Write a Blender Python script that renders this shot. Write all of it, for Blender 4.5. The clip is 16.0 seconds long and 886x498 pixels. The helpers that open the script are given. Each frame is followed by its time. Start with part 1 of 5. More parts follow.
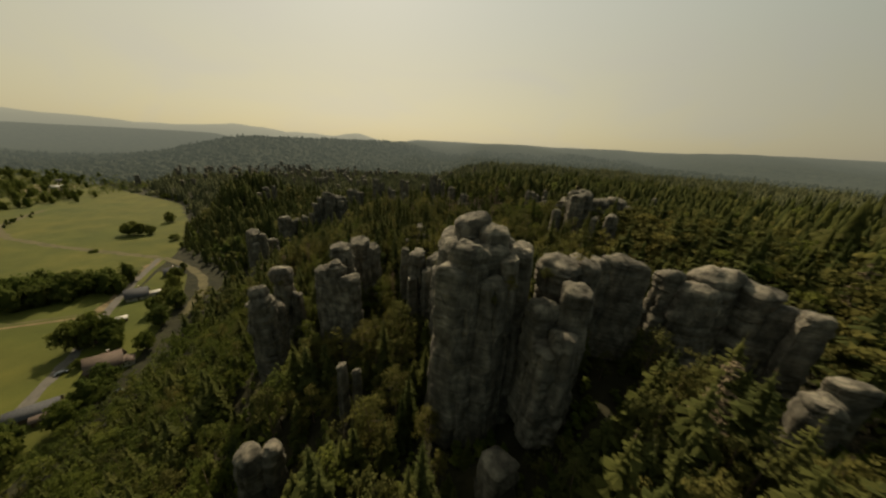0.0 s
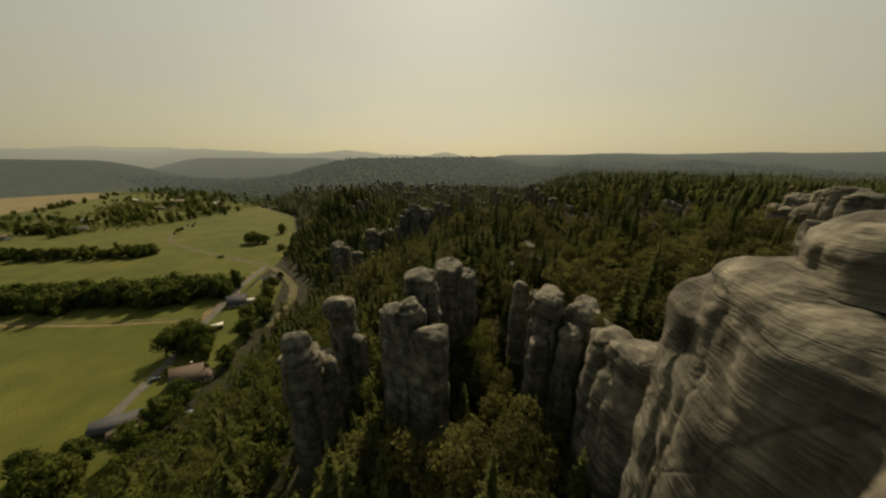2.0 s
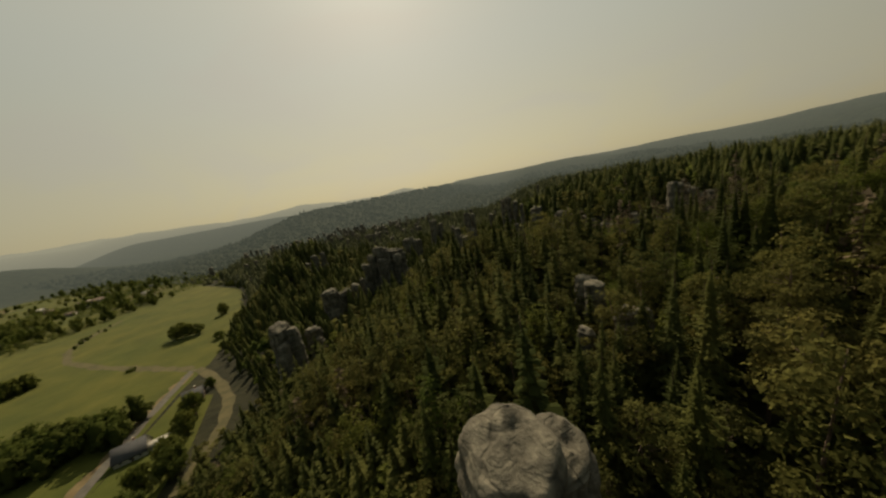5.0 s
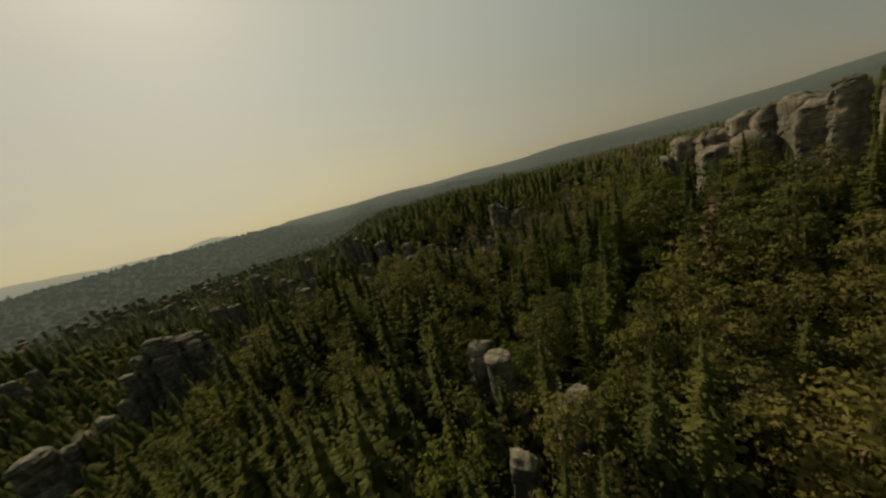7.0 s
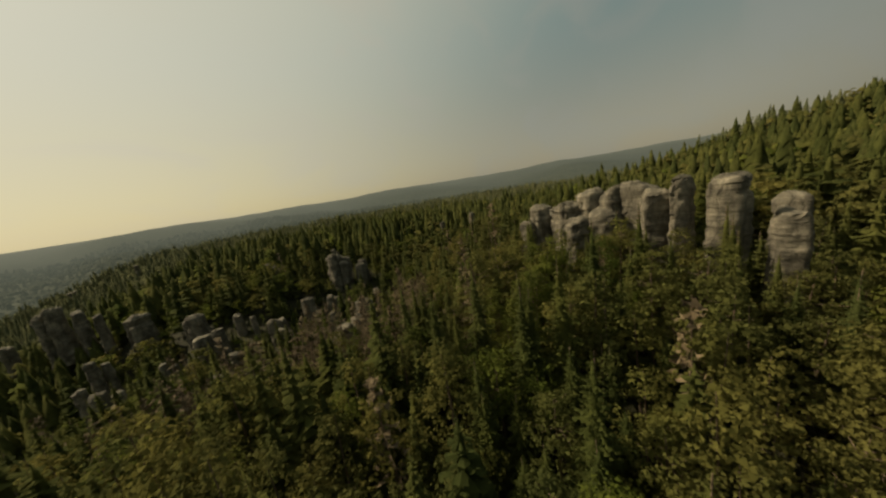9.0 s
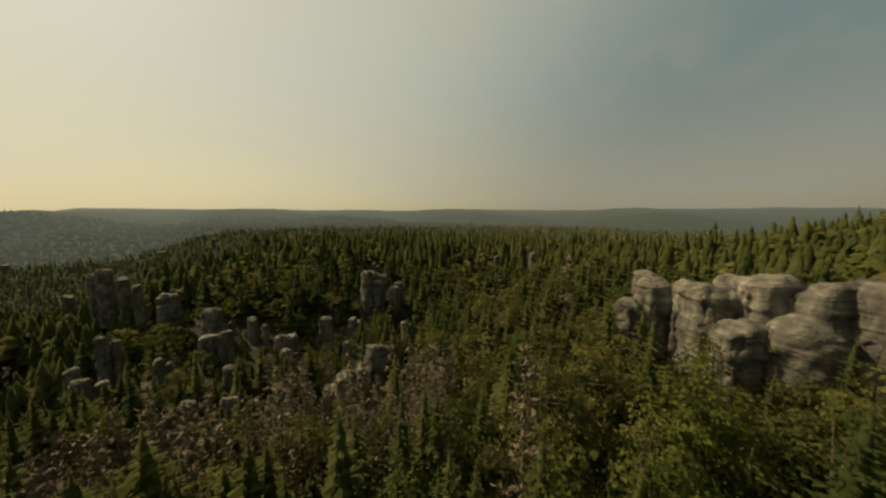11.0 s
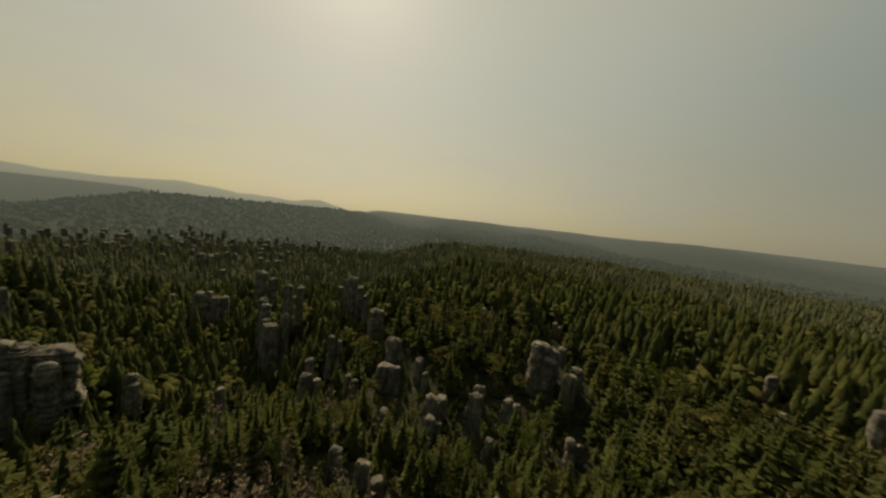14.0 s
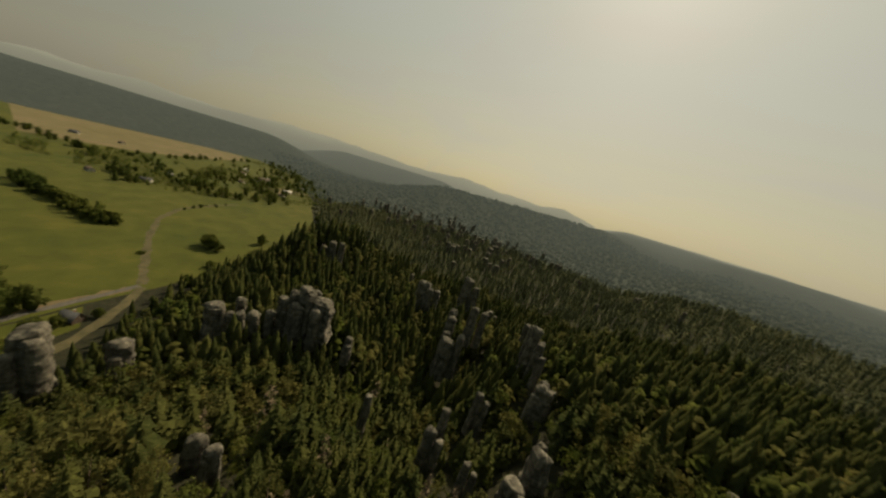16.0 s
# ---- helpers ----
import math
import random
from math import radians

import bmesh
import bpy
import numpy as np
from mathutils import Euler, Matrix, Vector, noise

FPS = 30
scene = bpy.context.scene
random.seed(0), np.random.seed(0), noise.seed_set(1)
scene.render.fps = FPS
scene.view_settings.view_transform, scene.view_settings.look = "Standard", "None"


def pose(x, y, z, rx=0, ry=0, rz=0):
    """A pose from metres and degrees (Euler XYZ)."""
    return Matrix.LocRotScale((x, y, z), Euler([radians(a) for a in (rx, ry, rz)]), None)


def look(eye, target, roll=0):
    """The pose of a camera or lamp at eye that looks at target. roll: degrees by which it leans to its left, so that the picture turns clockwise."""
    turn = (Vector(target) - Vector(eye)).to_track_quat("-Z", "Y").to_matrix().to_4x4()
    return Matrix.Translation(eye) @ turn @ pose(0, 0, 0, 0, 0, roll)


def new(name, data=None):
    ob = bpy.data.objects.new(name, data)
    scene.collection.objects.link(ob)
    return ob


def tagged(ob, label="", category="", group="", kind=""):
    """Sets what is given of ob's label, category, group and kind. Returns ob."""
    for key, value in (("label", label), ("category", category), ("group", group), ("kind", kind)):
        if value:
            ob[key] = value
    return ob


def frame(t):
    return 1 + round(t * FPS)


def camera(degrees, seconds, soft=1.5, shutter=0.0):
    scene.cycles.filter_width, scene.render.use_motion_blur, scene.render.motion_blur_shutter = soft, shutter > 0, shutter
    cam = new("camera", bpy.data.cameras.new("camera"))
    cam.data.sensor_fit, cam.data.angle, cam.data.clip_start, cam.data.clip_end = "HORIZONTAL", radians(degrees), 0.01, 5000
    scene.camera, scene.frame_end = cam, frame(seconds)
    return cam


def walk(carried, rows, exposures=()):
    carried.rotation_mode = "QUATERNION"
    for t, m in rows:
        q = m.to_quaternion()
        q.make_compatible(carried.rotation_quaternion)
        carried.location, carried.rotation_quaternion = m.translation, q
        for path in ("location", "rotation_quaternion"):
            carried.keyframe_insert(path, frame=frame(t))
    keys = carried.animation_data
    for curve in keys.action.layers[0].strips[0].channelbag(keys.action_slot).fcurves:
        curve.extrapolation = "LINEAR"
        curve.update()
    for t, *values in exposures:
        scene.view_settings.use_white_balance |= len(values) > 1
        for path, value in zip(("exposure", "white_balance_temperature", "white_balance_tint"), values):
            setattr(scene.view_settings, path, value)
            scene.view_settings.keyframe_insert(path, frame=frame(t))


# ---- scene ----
cam = camera(114.4, 16.0, soft=2.3, shutter=0.25)
PATH = [
    (0, (0.159, -0.85, 111.318), (0.158, 1.029, 110.633), 3.1),
    (0.5, (-3.206, 9.982, 109.145), (-3.354, 11.851, 108.45), 2.7),
    (1, (-6.208, 18.27, 106.605), (-6.521, 20.124, 105.923), 2.0),
    (1.5, (-9.388, 27.401, 103.653), (-9.844, 29.236, 103.001), 1.1),
    (2, (-12.837, 36.608, 100.943), (-13.405, 38.43, 100.344), 0.0),
    (2.5, (-16.401, 45.522, 98.996), (-17.062, 47.334, 98.468), -1.1),
    (3, (-20.002, 54.526, 97.589), (-20.737, 56.325, 97.113), -2.5),
    (3.5, (-23.845, 62.977, 96.396), (-24.606, 64.774, 95.96), -3.8),
    (4, (-27.933, 71.115, 95.313), (-28.678, 72.928, 94.914), -5.8),
    (4.2, (-29.755, 74.133, 94.784), (-30.477, 75.959, 94.402), -6.7),
    (5.2, (-30.6, 87.3, 94.6), (-30.88, 89.24, 94.18), -11.8),
    (6.3, (-27.456, 99.634, 95.078), (-27.264, 101.572, 94.621), -16.4),
    (6.5, (-27.818, 103.403, 94.794), (-27.491, 105.325, 94.347), -16.1),
    (7, (-28.017, 112.589, 94.814), (-27.347, 114.425, 94.39), -15.2),
    (7.5, (-26.862, 121.426, 95.554), (-25.882, 123.118, 95.134), -13.9),
    (8, (-24.728, 129.458, 96.921), (-23.471, 130.954, 96.496), -12.6),
    (8.5, (-21.312, 136.719, 98.653), (-19.832, 137.995, 98.223), -11.2),
    (9, (-16.842, 141.928, 100.256), (-15.239, 143.046, 99.836), -9.7),
    (9.2, (-15.652, 144.031, 100.868), (-14.023, 145.117, 100.461), -9.1),
    (11.3, (7.196, 158.199, 102.938), (8.542, 159.662, 102.725), 2.0),
    (11.5, (7.916, 158.917, 104.306), (9.199, 160.436, 104.097), 2.4),
    (12, (10.268, 161.823, 106.941), (11.347, 163.497, 106.756), 3.6),
    (12.5, (11.761, 163.356, 111.646), (12.621, 165.152, 111.457), 4.5),
    (13, (14.625, 164.909, 116.536), (15.271, 166.791, 116.335), 5.1),
    (13.5, (17.577, 170.219, 119.959), (18.042, 172.153, 119.75), 5.9),
    (14, (22.713, 175.533, 122.031), (22.933, 177.511, 121.831), 6.6),
    (14.5, (23.71, 183.329, 126.846), (23.657, 185.314, 126.61), 7.6),
    (15, (27.24, 192.611, 130.484), (26.781, 194.538, 130.21), 9.4),
    (15.5, (28.466, 202.864, 136.296), (27.599, 204.629, 135.93), 12.6),
    (16, (27.175, 211.452, 143.003), (25.992, 212.995, 142.535), 16.8),
]
walk(cam, [(t, look(eye, target, roll)) for t, eye, target, roll in PATH], exposures=[(0.0, 0.10, 6800, 10), (3.5, -0.04, 6800, 10), (6.5, -0.17, 6850, 9), (8.0, -0.14, 6850, 9), (9.0, 0.15, 6950, 9), (11.5, 0.13, 6950, 9), (14.5, -0.14, 6850, 9), (16.0, -0.12, 6800, 9)])

# ---------------------------------------------------------------- world, sun, exposure
SUN_AZ, SUN_EL = 15.0, 41.0          # degrees left of +y, degrees above the horizon
# air colours, in the sky texture's own units
VEIL_AWAY, VEIL_SUN = (1.45, 2.0, 1.84, 1), (5.15, 5.15, 4.1, 1)
HAZE_AWAY, HAZE_SUN = (2.6, 2.4, 1.72, 1), (6.0, 5.3, 3.05, 1)
CIRRUS = (5.2, 4.85, 3.8, 1)
world = bpy.data.worlds.new("sky")
scene.world = world
world.use_nodes = True
wn, wl = world.node_tree.nodes, world.node_tree.links
sky = wn.new("ShaderNodeTexSky")
sky.sky_type, sky.sun_disc = "NISHITA", False
sky.sun_elevation, sky.sun_rotation = radians(SUN_EL), radians(-SUN_AZ)
sky.air_density, sky.dust_density, sky.ozone_density, sky.altitude = 1.0, 3.0, 1.0, 500
# hazy summer air: a warm veil, brighter towards the sun and the horizon, with thin cirrus streaks
_d = Vector((-math.sin(radians(SUN_AZ)) * math.cos(radians(SUN_EL)), math.cos(radians(SUN_AZ)) * math.cos(radians(SUN_EL)), math.sin(radians(SUN_EL))))


def wnode(kind, **inputs):
    n = wn.new(kind)
    for key, value in inputs.items():
        n.inputs[key].default_value = value
    return n


def wmix(fac, a, b, mode="MIX"):
    n = wn.new("ShaderNodeMix")
    n.data_type, n.blend_type = "RGBA", mode
    for sock, v in (("Factor", fac), ("A", a), ("B", b)):
        if isinstance(v, bpy.types.NodeSocket):
            wl.new(v, n.inputs[sock])
        else:
            n.inputs[sock].default_value = v
    return n.outputs["Result"]


def wrange(value, a, b, c, d):
    n = wn.new("ShaderNodeMapRange")
    n.interpolation_type = "SMOOTHSTEP"
    for key, v in (("From Min", a), ("From Max", b), ("To Min", c), ("To Max", d)):
        n.inputs[key].default_value = v
    wl.new(value, n.inputs["Value"])
    return n.outputs["Result"]


wc = wn.new("ShaderNodeTexCoord")
wd = wn.new("ShaderNodeVectorMath")
wd.operation = "DOT_PRODUCT"
wd.inputs[1].default_value = _d
wl.new(wc.outputs["Generated"], wd.inputs[0])
ws = wn.new("ShaderNodeSeparateXYZ")
wl.new(wc.outputs["Generated"], ws.inputs[0])
near_sun = wrange(wd.outputs["Value"], 0.0, 1.0, 0.0, 1.0)
low_air = wrange(ws.outputs["Z"], 0.0, 0.42, 1.0, 0.0)
aloft = wmix(near_sun, VEIL_AWAY, VEIL_SUN)
level = wmix(near_sun, HAZE_AWAY, HAZE_SUN)
veil = wmix(low_air, aloft, level)
wm = wn.new("ShaderNodeMapping")
wm.inputs["Rotation"].default_value = (0, 0, radians(-28))
wm.inputs["Scale"].default_value = (0.8, 3.4, 4.0)
wl.new(wc.outputs["Generated"], wm.inputs["Vector"])
wz = wn.new("ShaderNodeTexNoise")
wz.inputs["Scale"].default_value, wz.inputs["Detail"].default_value, wz.inputs["Distortion"].default_value = 1.7, 5, 0.6
wl.new(wm.outputs["Vector"], wz.inputs["Vector"])
cirrus = wrange(wz.outputs["Fac"], 0.43, 0.72, 0.0, 0.46)
veil = wmix(cirrus, veil, wmix(near_sun, (2.3, 2.35, 2.0, 1), CIRRUS))
# sky dimmed on the unseen side away from the sun, to darken shaded faces
deep = wrange(wd.outputs["Value"], -0.85, -0.2, 0.14, 1.0)
veil = wmix(1.0, veil, deep, "MULTIPLY")
wl.new(wmix(0.88, sky.outputs["Color"], veil), wn["Background"].inputs["Color"])
wn["Background"].inputs["Strength"].default_value = 0.10

sun = new("sun", bpy.data.lights.new("sun", "SUN"))
sun.data.energy, sun.data.angle, sun.data.color = 5.0, radians(0.8), (1.0, 0.86, 0.62)
sun.matrix_world = look(_d * 500, (0, 0, 0))


# ---------------------------------------------------------------- materials
def mat(name, stops, scale=1.0, detail=6.0, rough=0.9, bump=0.0, bump_scale=None, big=None, big_scale=0.03,
        stretch=(1, 1, 1), translucent=0.0, island=0.0, tree=0.0, metallic=0.0, spec=0.2):
    """Noise over a colour ramp at two scales, with relief; object-space metres."""
    m = bpy.data.materials.new(name)
    m.use_nodes = True
    n, l = m.node_tree.nodes, m.node_tree.links
    b = n["Principled BSDF"]
    b.inputs["Roughness"].default_value = rough
    b.inputs["Metallic"].default_value = metallic
    b.inputs["Specular IOR Level"].default_value = spec
    geo = n.new("ShaderNodeNewGeometry")
    mp = n.new("ShaderNodeMapping")
    mp.inputs["Scale"].default_value = stretch
    l.new(geo.outputs["Position"], mp.inputs["Vector"])
    t = n.new("ShaderNodeTexNoise")
    t.inputs["Scale"].default_value, t.inputs["Detail"].default_value = scale, detail
    t.inputs["Roughness"].default_value = 0.62
    l.new(mp.outputs["Vector"], t.inputs["Vector"])
    r = n.new("ShaderNodeValToRGB")
    els = r.color_ramp.elements
    els[0].position, els[0].color = stops[0][0], (*stops[0][1], 1)
    els[1].position, els[1].color = stops[-1][0], (*stops[-1][1], 1)
    for p, c in stops[1:-1]:
        els.new(p).color = (*c, 1)
    l.new(t.outputs["Fac"], r.inputs["Fac"])
    out = r.outputs["Color"]
    if big:
        t2 = n.new("ShaderNodeTexNoise")
        t2.inputs["Scale"].default_value, t2.inputs["Detail"].default_value = big_scale, 4
        l.new(geo.outputs["Position"], t2.inputs["Vector"])
        mr = n.new("ShaderNodeMapRange")
        mr.inputs["From Min"].default_value, mr.inputs["From Max"].default_value = 0.38, 0.66
        l.new(t2.outputs["Fac"], mr.inputs["Value"])
        mx = n.new("ShaderNodeMix")
        mx.data_type, mx.blend_type = "RGBA", "MULTIPLY"
        l.new(mr.outputs["Result"], mx.inputs["Factor"])
        l.new(out, mx.inputs["A"])
        mx.inputs["B"].default_value = (*big, 1)
        out = mx.outputs["Result"]
    if island:
        mr = n.new("ShaderNodeMapRange")
        mr.inputs["To Min"].default_value, mr.inputs["To Max"].default_value = 1 - island, 1 + island
        l.new(geo.outputs["Random Per Island"], mr.inputs["Value"])
        hs = n.new("ShaderNodeHueSaturation")
        l.new(mr.outputs["Result"], hs.inputs["Value"])
        l.new(out, hs.inputs["Color"])
        out = hs.outputs["Color"]
    if tree:
        # one tone for each tree: by object, or by the number that joined trees carry
        at, oi = n.new("ShaderNodeAttribute"), n.new("ShaderNodeObjectInfo")
        at.attribute_name = "tone"
        ad = n.new("ShaderNodeMath")
        l.new(at.outputs["Fac"], ad.inputs[0])
        l.new(oi.outputs["Random"], ad.inputs[1])
        fr = n.new("ShaderNodeMath")
        fr.operation = "FRACT"
        l.new(ad.outputs[0], fr.inputs[0])
        rr = n.new("ShaderNodeValToRGB")
        rr.color_ramp.elements[0].color = (1 - tree, 1 - tree * 0.8, 1 - tree * 0.7, 1)
        rr.color_ramp.elements[1].color = (1 + tree * 1.1, 1 + tree * 0.75, 1 + tree * 0.3, 1)
        l.new(fr.outputs[0], rr.inputs["Fac"])
        mt = n.new("ShaderNodeMix")
        mt.data_type, mt.blend_type = "RGBA", "MULTIPLY"
        mt.inputs["Factor"].default_value = 1.0
        l.new(out, mt.inputs["A"])
        l.new(rr.outputs["Color"], mt.inputs["B"])
        out = mt.outputs["Result"]
    l.new(out, b.inputs["Base Color"])
    if bump:
        tb = n.new("ShaderNodeTexNoise")
        tb.inputs["Scale"].default_value, tb.inputs["Detail"].default_value = bump_scale or scale * 3, 6
        l.new(mp.outputs["Vector"], tb.inputs["Vector"])
        bp = n.new("ShaderNodeBump")
        bp.inputs["Strength"].default_value, bp.inputs["Distance"].default_value = 0.9, bump
        l.new(tb.outputs["Fac"], bp.inputs["Height"])
        l.new(bp.outputs["Normal"], b.inputs["Normal"])
    if translucent:
        tr = n.new("ShaderNodeBsdfTranslucent")
        l.new(out, tr.inputs["Color"])
        ms = n.new("ShaderNodeMixShader")
        ms.inputs["Fac"].default_value = translucent
        l.new(b.outputs["BSDF"], ms.inputs[1])
        l.new(tr.outputs["BSDF"], ms.inputs[2])
        l.new(ms.outputs["Shader"], n["Material Output"].inputs["Surface"])
    return m


M_ROCK = mat("sandstone", [(0.28, (0.070, 0.063, 0.048)), (0.45, (0.130, 0.116, 0.087)), (0.60, (0.205, 0.181, 0.134)), (0.76, (0.345, 0.30, 0.218))],
             scale=0.45, detail=12, rough=0.95, bump=0.16, bump_scale=2.6, big=(0.70, 0.70, 0.71), big_scale=0.09, stretch=(1.0, 1.0, 0.6))


def weather_rock(m):
    """Thin bedding planes, dark lichen streaks and hairline joints over the sandstone."""
    n, l = m.node_tree.nodes, m.node_tree.links
    b = n["Principled BSDF"]
    geo = n.new("ShaderNodeNewGeometry")
    warp = n.new("ShaderNodeTexNoise")
    warp.inputs["Scale"].default_value, warp.inputs["Detail"].default_value = 0.16, 4
    l.new(geo.outputs["Position"], warp.inputs["Vector"])
    sc = n.new("ShaderNodeVectorMath")
    sc.operation = "MULTIPLY_ADD"
    sc.inputs[1].default_value = (6.0, 6.0, 1.3)
    l.new(warp.outputs["Color"], sc.inputs[0])
    l.new(geo.outputs["Position"], sc.inputs[2])

    def stretched(kind, stretch, **inputs):
        mp, t = n.new("ShaderNodeMapping"), n.new(kind)
        mp.inputs["Scale"].default_value = stretch
        l.new(sc.outputs["Vector"], mp.inputs["Vector"])
        l.new(mp.outputs["Vector"], t.inputs["Vector"])
        for key, v in inputs.items():
            t.inputs[key].default_value = v
        return t

    def ranged(value, a, c, lo, hi):
        r = n.new("ShaderNodeMapRange")
        for key, v in (("From Min", a), ("From Max", c), ("To Min", lo), ("To Max", hi)):
            r.inputs[key].default_value = v
        l.new(value, r.inputs["Value"])
        return r.outputs["Result"]

    def times(x, y):
        k = n.new("ShaderNodeMath")
        k.operation = "MULTIPLY"
        l.new(x, k.inputs[0])
        l.new(y, k.inputs[1])
        return k.outputs[0]

    bed = ranged(stretched("ShaderNodeTexNoise", (0.10, 0.10, 1.5), Scale=1.0, Detail=5.0, Roughness=0.65).outputs["Fac"], 0.36, 0.62, 0.70, 1.10)
    streak = ranged(stretched("ShaderNodeTexNoise", (0.6, 0.6, 0.07), Scale=1.0, Detail=6.0, Roughness=0.6).outputs["Fac"], 0.36, 0.58, 0.6, 1.08)
    vor = stretched("ShaderNodeTexVoronoi", (0.09, 0.09, 0.035), Scale=1.0)
    vor.feature = "DISTANCE_TO_EDGE"
    joint = ranged(vor.outputs["Distance"], 0.0, 0.016, 0.72, 1.0)
    fac = times(times(bed, streak), joint)
    mx = n.new("ShaderNodeVectorMath")
    mx.operation = "SCALE"
    l.new(b.inputs["Base Color"].links[0].from_socket, mx.inputs[0])
    l.new(fac, mx.inputs["Scale"])
    l.new(mx.outputs["Vector"], b.inputs["Base Color"])
    bp = n.new("ShaderNodeBump")
    bp.inputs["Strength"].default_value, bp.inputs["Distance"].default_value = 0.9, 0.4
    l.new(times(bed, joint), bp.inputs["Height"])
    l.new(b.inputs["Normal"].links[0].from_socket, bp.inputs["Normal"])
    l.new(bp.outputs["Normal"], b.inputs["Normal"])


weather_rock(M_ROCK)
M_SPRUCE = mat("spruce_needles", [(0.3, (0.056, 0.064, 0.021)), (0.7, (0.108, 0.114, 0.037))], scale=0.35, rough=0.95, spec=0.04, big=(0.72, 0.78, 0.7), big_scale=0.03, translucent=0.46, island=0.18, tree=0.24)
M_PINE = mat("pine_needles", [(0.3, (0.080, 0.078, 0.025)), (0.7, (0.142, 0.130, 0.042))], scale=0.3, rough=0.95, spec=0.04, big=(0.75, 0.85, 0.8), big_scale=0.03, translucent=0.46, island=0.18, tree=0.26)
M_LEAF = mat("birch_leaves", [(0.3, (0.062, 0.076, 0.018)), (0.7, (0.124, 0.132, 0.034))], scale=0.3, rough=0.95, spec=0.04, big=(0.75, 0.85, 0.7), big_scale=0.03, translucent=0.46, island=0.18, tree=0.26)
M_DEAD = mat("dead_twigs", [(0.3, (0.078, 0.058, 0.034)), (0.7, (0.158, 0.118, 0.068))], scale=0.5, rough=0.9, island=0.3)
M_BARK = mat("bark", [(0.3, (0.07, 0.05, 0.035)), (0.7, (0.19, 0.135, 0.095))], scale=2.5, rough=0.95, bump=0.05)
M_FLOOR = mat("forest_floor", [(0.3, (0.018, 0.017, 0.009)), (0.55, (0.030, 0.027, 0.013)), (0.75, (0.046, 0.040, 0.019))], scale=0.12, detail=10, rough=1.0, bump=1.2, bump_scale=0.22, big=(0.7, 0.8, 0.75), big_scale=0.004)
M_MEADOW = mat("meadow_grass", [(0.3, (0.054, 0.057, 0.008)), (0.55, (0.077, 0.076, 0.011)), (0.75, (0.102, 0.093, 0.016))], scale=0.05, detail=10, rough=0.95, bump=0.15, bump_scale=1.5, big=(0.74, 0.86, 0.8), big_scale=0.012)
M_FIELD = mat("ripe_field", [(0.3, (0.132, 0.104, 0.050)), (0.7, (0.170, 0.134, 0.065))], scale=0.03, rough=0.95, big=(0.85, 0.9, 0.8), big_scale=0.006)
M_DIRT = mat("dirt_track", [(0.3, (0.10, 0.074, 0.036)), (0.7, (0.175, 0.128, 0.064))], scale=0.3, rough=0.95, bump=0.08)
M_ASPHALT = mat("asphalt", [(0.3, (0.07, 0.064, 0.054)), (0.7, (0.12, 0.107, 0.088))], scale=0.5, rough=0.9)
M_STREAM = mat("reed_bank", [(0.3, (0.055, 0.050, 0.022)), (0.7, (0.110, 0.092, 0.045))], scale=0.2, rough=0.95, bump=0.2)
M_ROOF_RED = mat("clay_roof", [(0.3, (0.075, 0.055, 0.043)), (0.7, (0.13, 0.096, 0.074))], scale=1.5, rough=0.85, bump=0.03, stretch=(1, 1, 4))
M_ROOF_DARK = mat("slate_roof", [(0.3, (0.045, 0.045, 0.047)), (0.7, (0.085, 0.084, 0.086))], scale=1.5, rough=0.95, bump=0.03, stretch=(1, 1, 4))
M_ROOF_PALE = mat("pale_sheet_roof", [(0.3, (0.34, 0.32, 0.28)), (0.7, (0.45, 0.42, 0.37))], scale=0.8, rough=0.6)
M_WALL = mat("plaster", [(0.3, (0.35, 0.32, 0.26)), (0.7, (0.5, 0.46, 0.38))], scale=0.7, rough=0.9)
M_TIMBER = mat("dark_timber", [(0.3, (0.06, 0.04, 0.028)), (0.7, (0.13, 0.09, 0.06))], scale=1.5, rough=0.85, stretch=(4, 4, 0.6))
M_GLASS = mat("window_glass", [(0.3, (0.02, 0.024, 0.028)), (0.7, (0.035, 0.04, 0.045))], scale=1, rough=0.08, spec=0.6)
M_BRICK = mat("chimney_brick", [(0.3, (0.22, 0.10, 0.07)), (0.7, (0.33, 0.17, 0.12))], scale=3, rough=0.9)
M_CAR = mat("car_paint", [(0.3, (0.10, 0.115, 0.13)), (0.7, (0.13, 0.145, 0.16))], scale=0.5, rough=0.3, metallic=0.5, spec=0.5)
M_TYRE = mat("tyre_rubber", [(0.3, (0.02, 0.02, 0.02)), (0.7, (0.035, 0.035, 0.035))], scale=3, rough=0.9)


# far ridges: kilometres of summer haze painted as glow, paler with each ridge
M_BACKDROP = mat("ridges_haze_glow", [(0.35, (0.040, 0.044, 0.024)), (0.65, (0.085, 0.088, 0.050))], scale=0.045, detail=8, rough=1.0, bump=9.0, bump_scale=0.05, big=(0.75, 0.8, 0.8), big_scale=0.006)
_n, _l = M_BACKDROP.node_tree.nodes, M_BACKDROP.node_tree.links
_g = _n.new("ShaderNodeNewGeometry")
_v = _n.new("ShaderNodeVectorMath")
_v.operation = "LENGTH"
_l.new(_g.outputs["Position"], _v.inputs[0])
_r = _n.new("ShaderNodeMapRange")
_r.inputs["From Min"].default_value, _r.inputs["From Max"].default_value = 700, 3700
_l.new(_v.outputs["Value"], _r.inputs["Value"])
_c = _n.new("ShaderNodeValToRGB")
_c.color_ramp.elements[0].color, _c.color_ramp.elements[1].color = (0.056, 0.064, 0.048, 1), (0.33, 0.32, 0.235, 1)
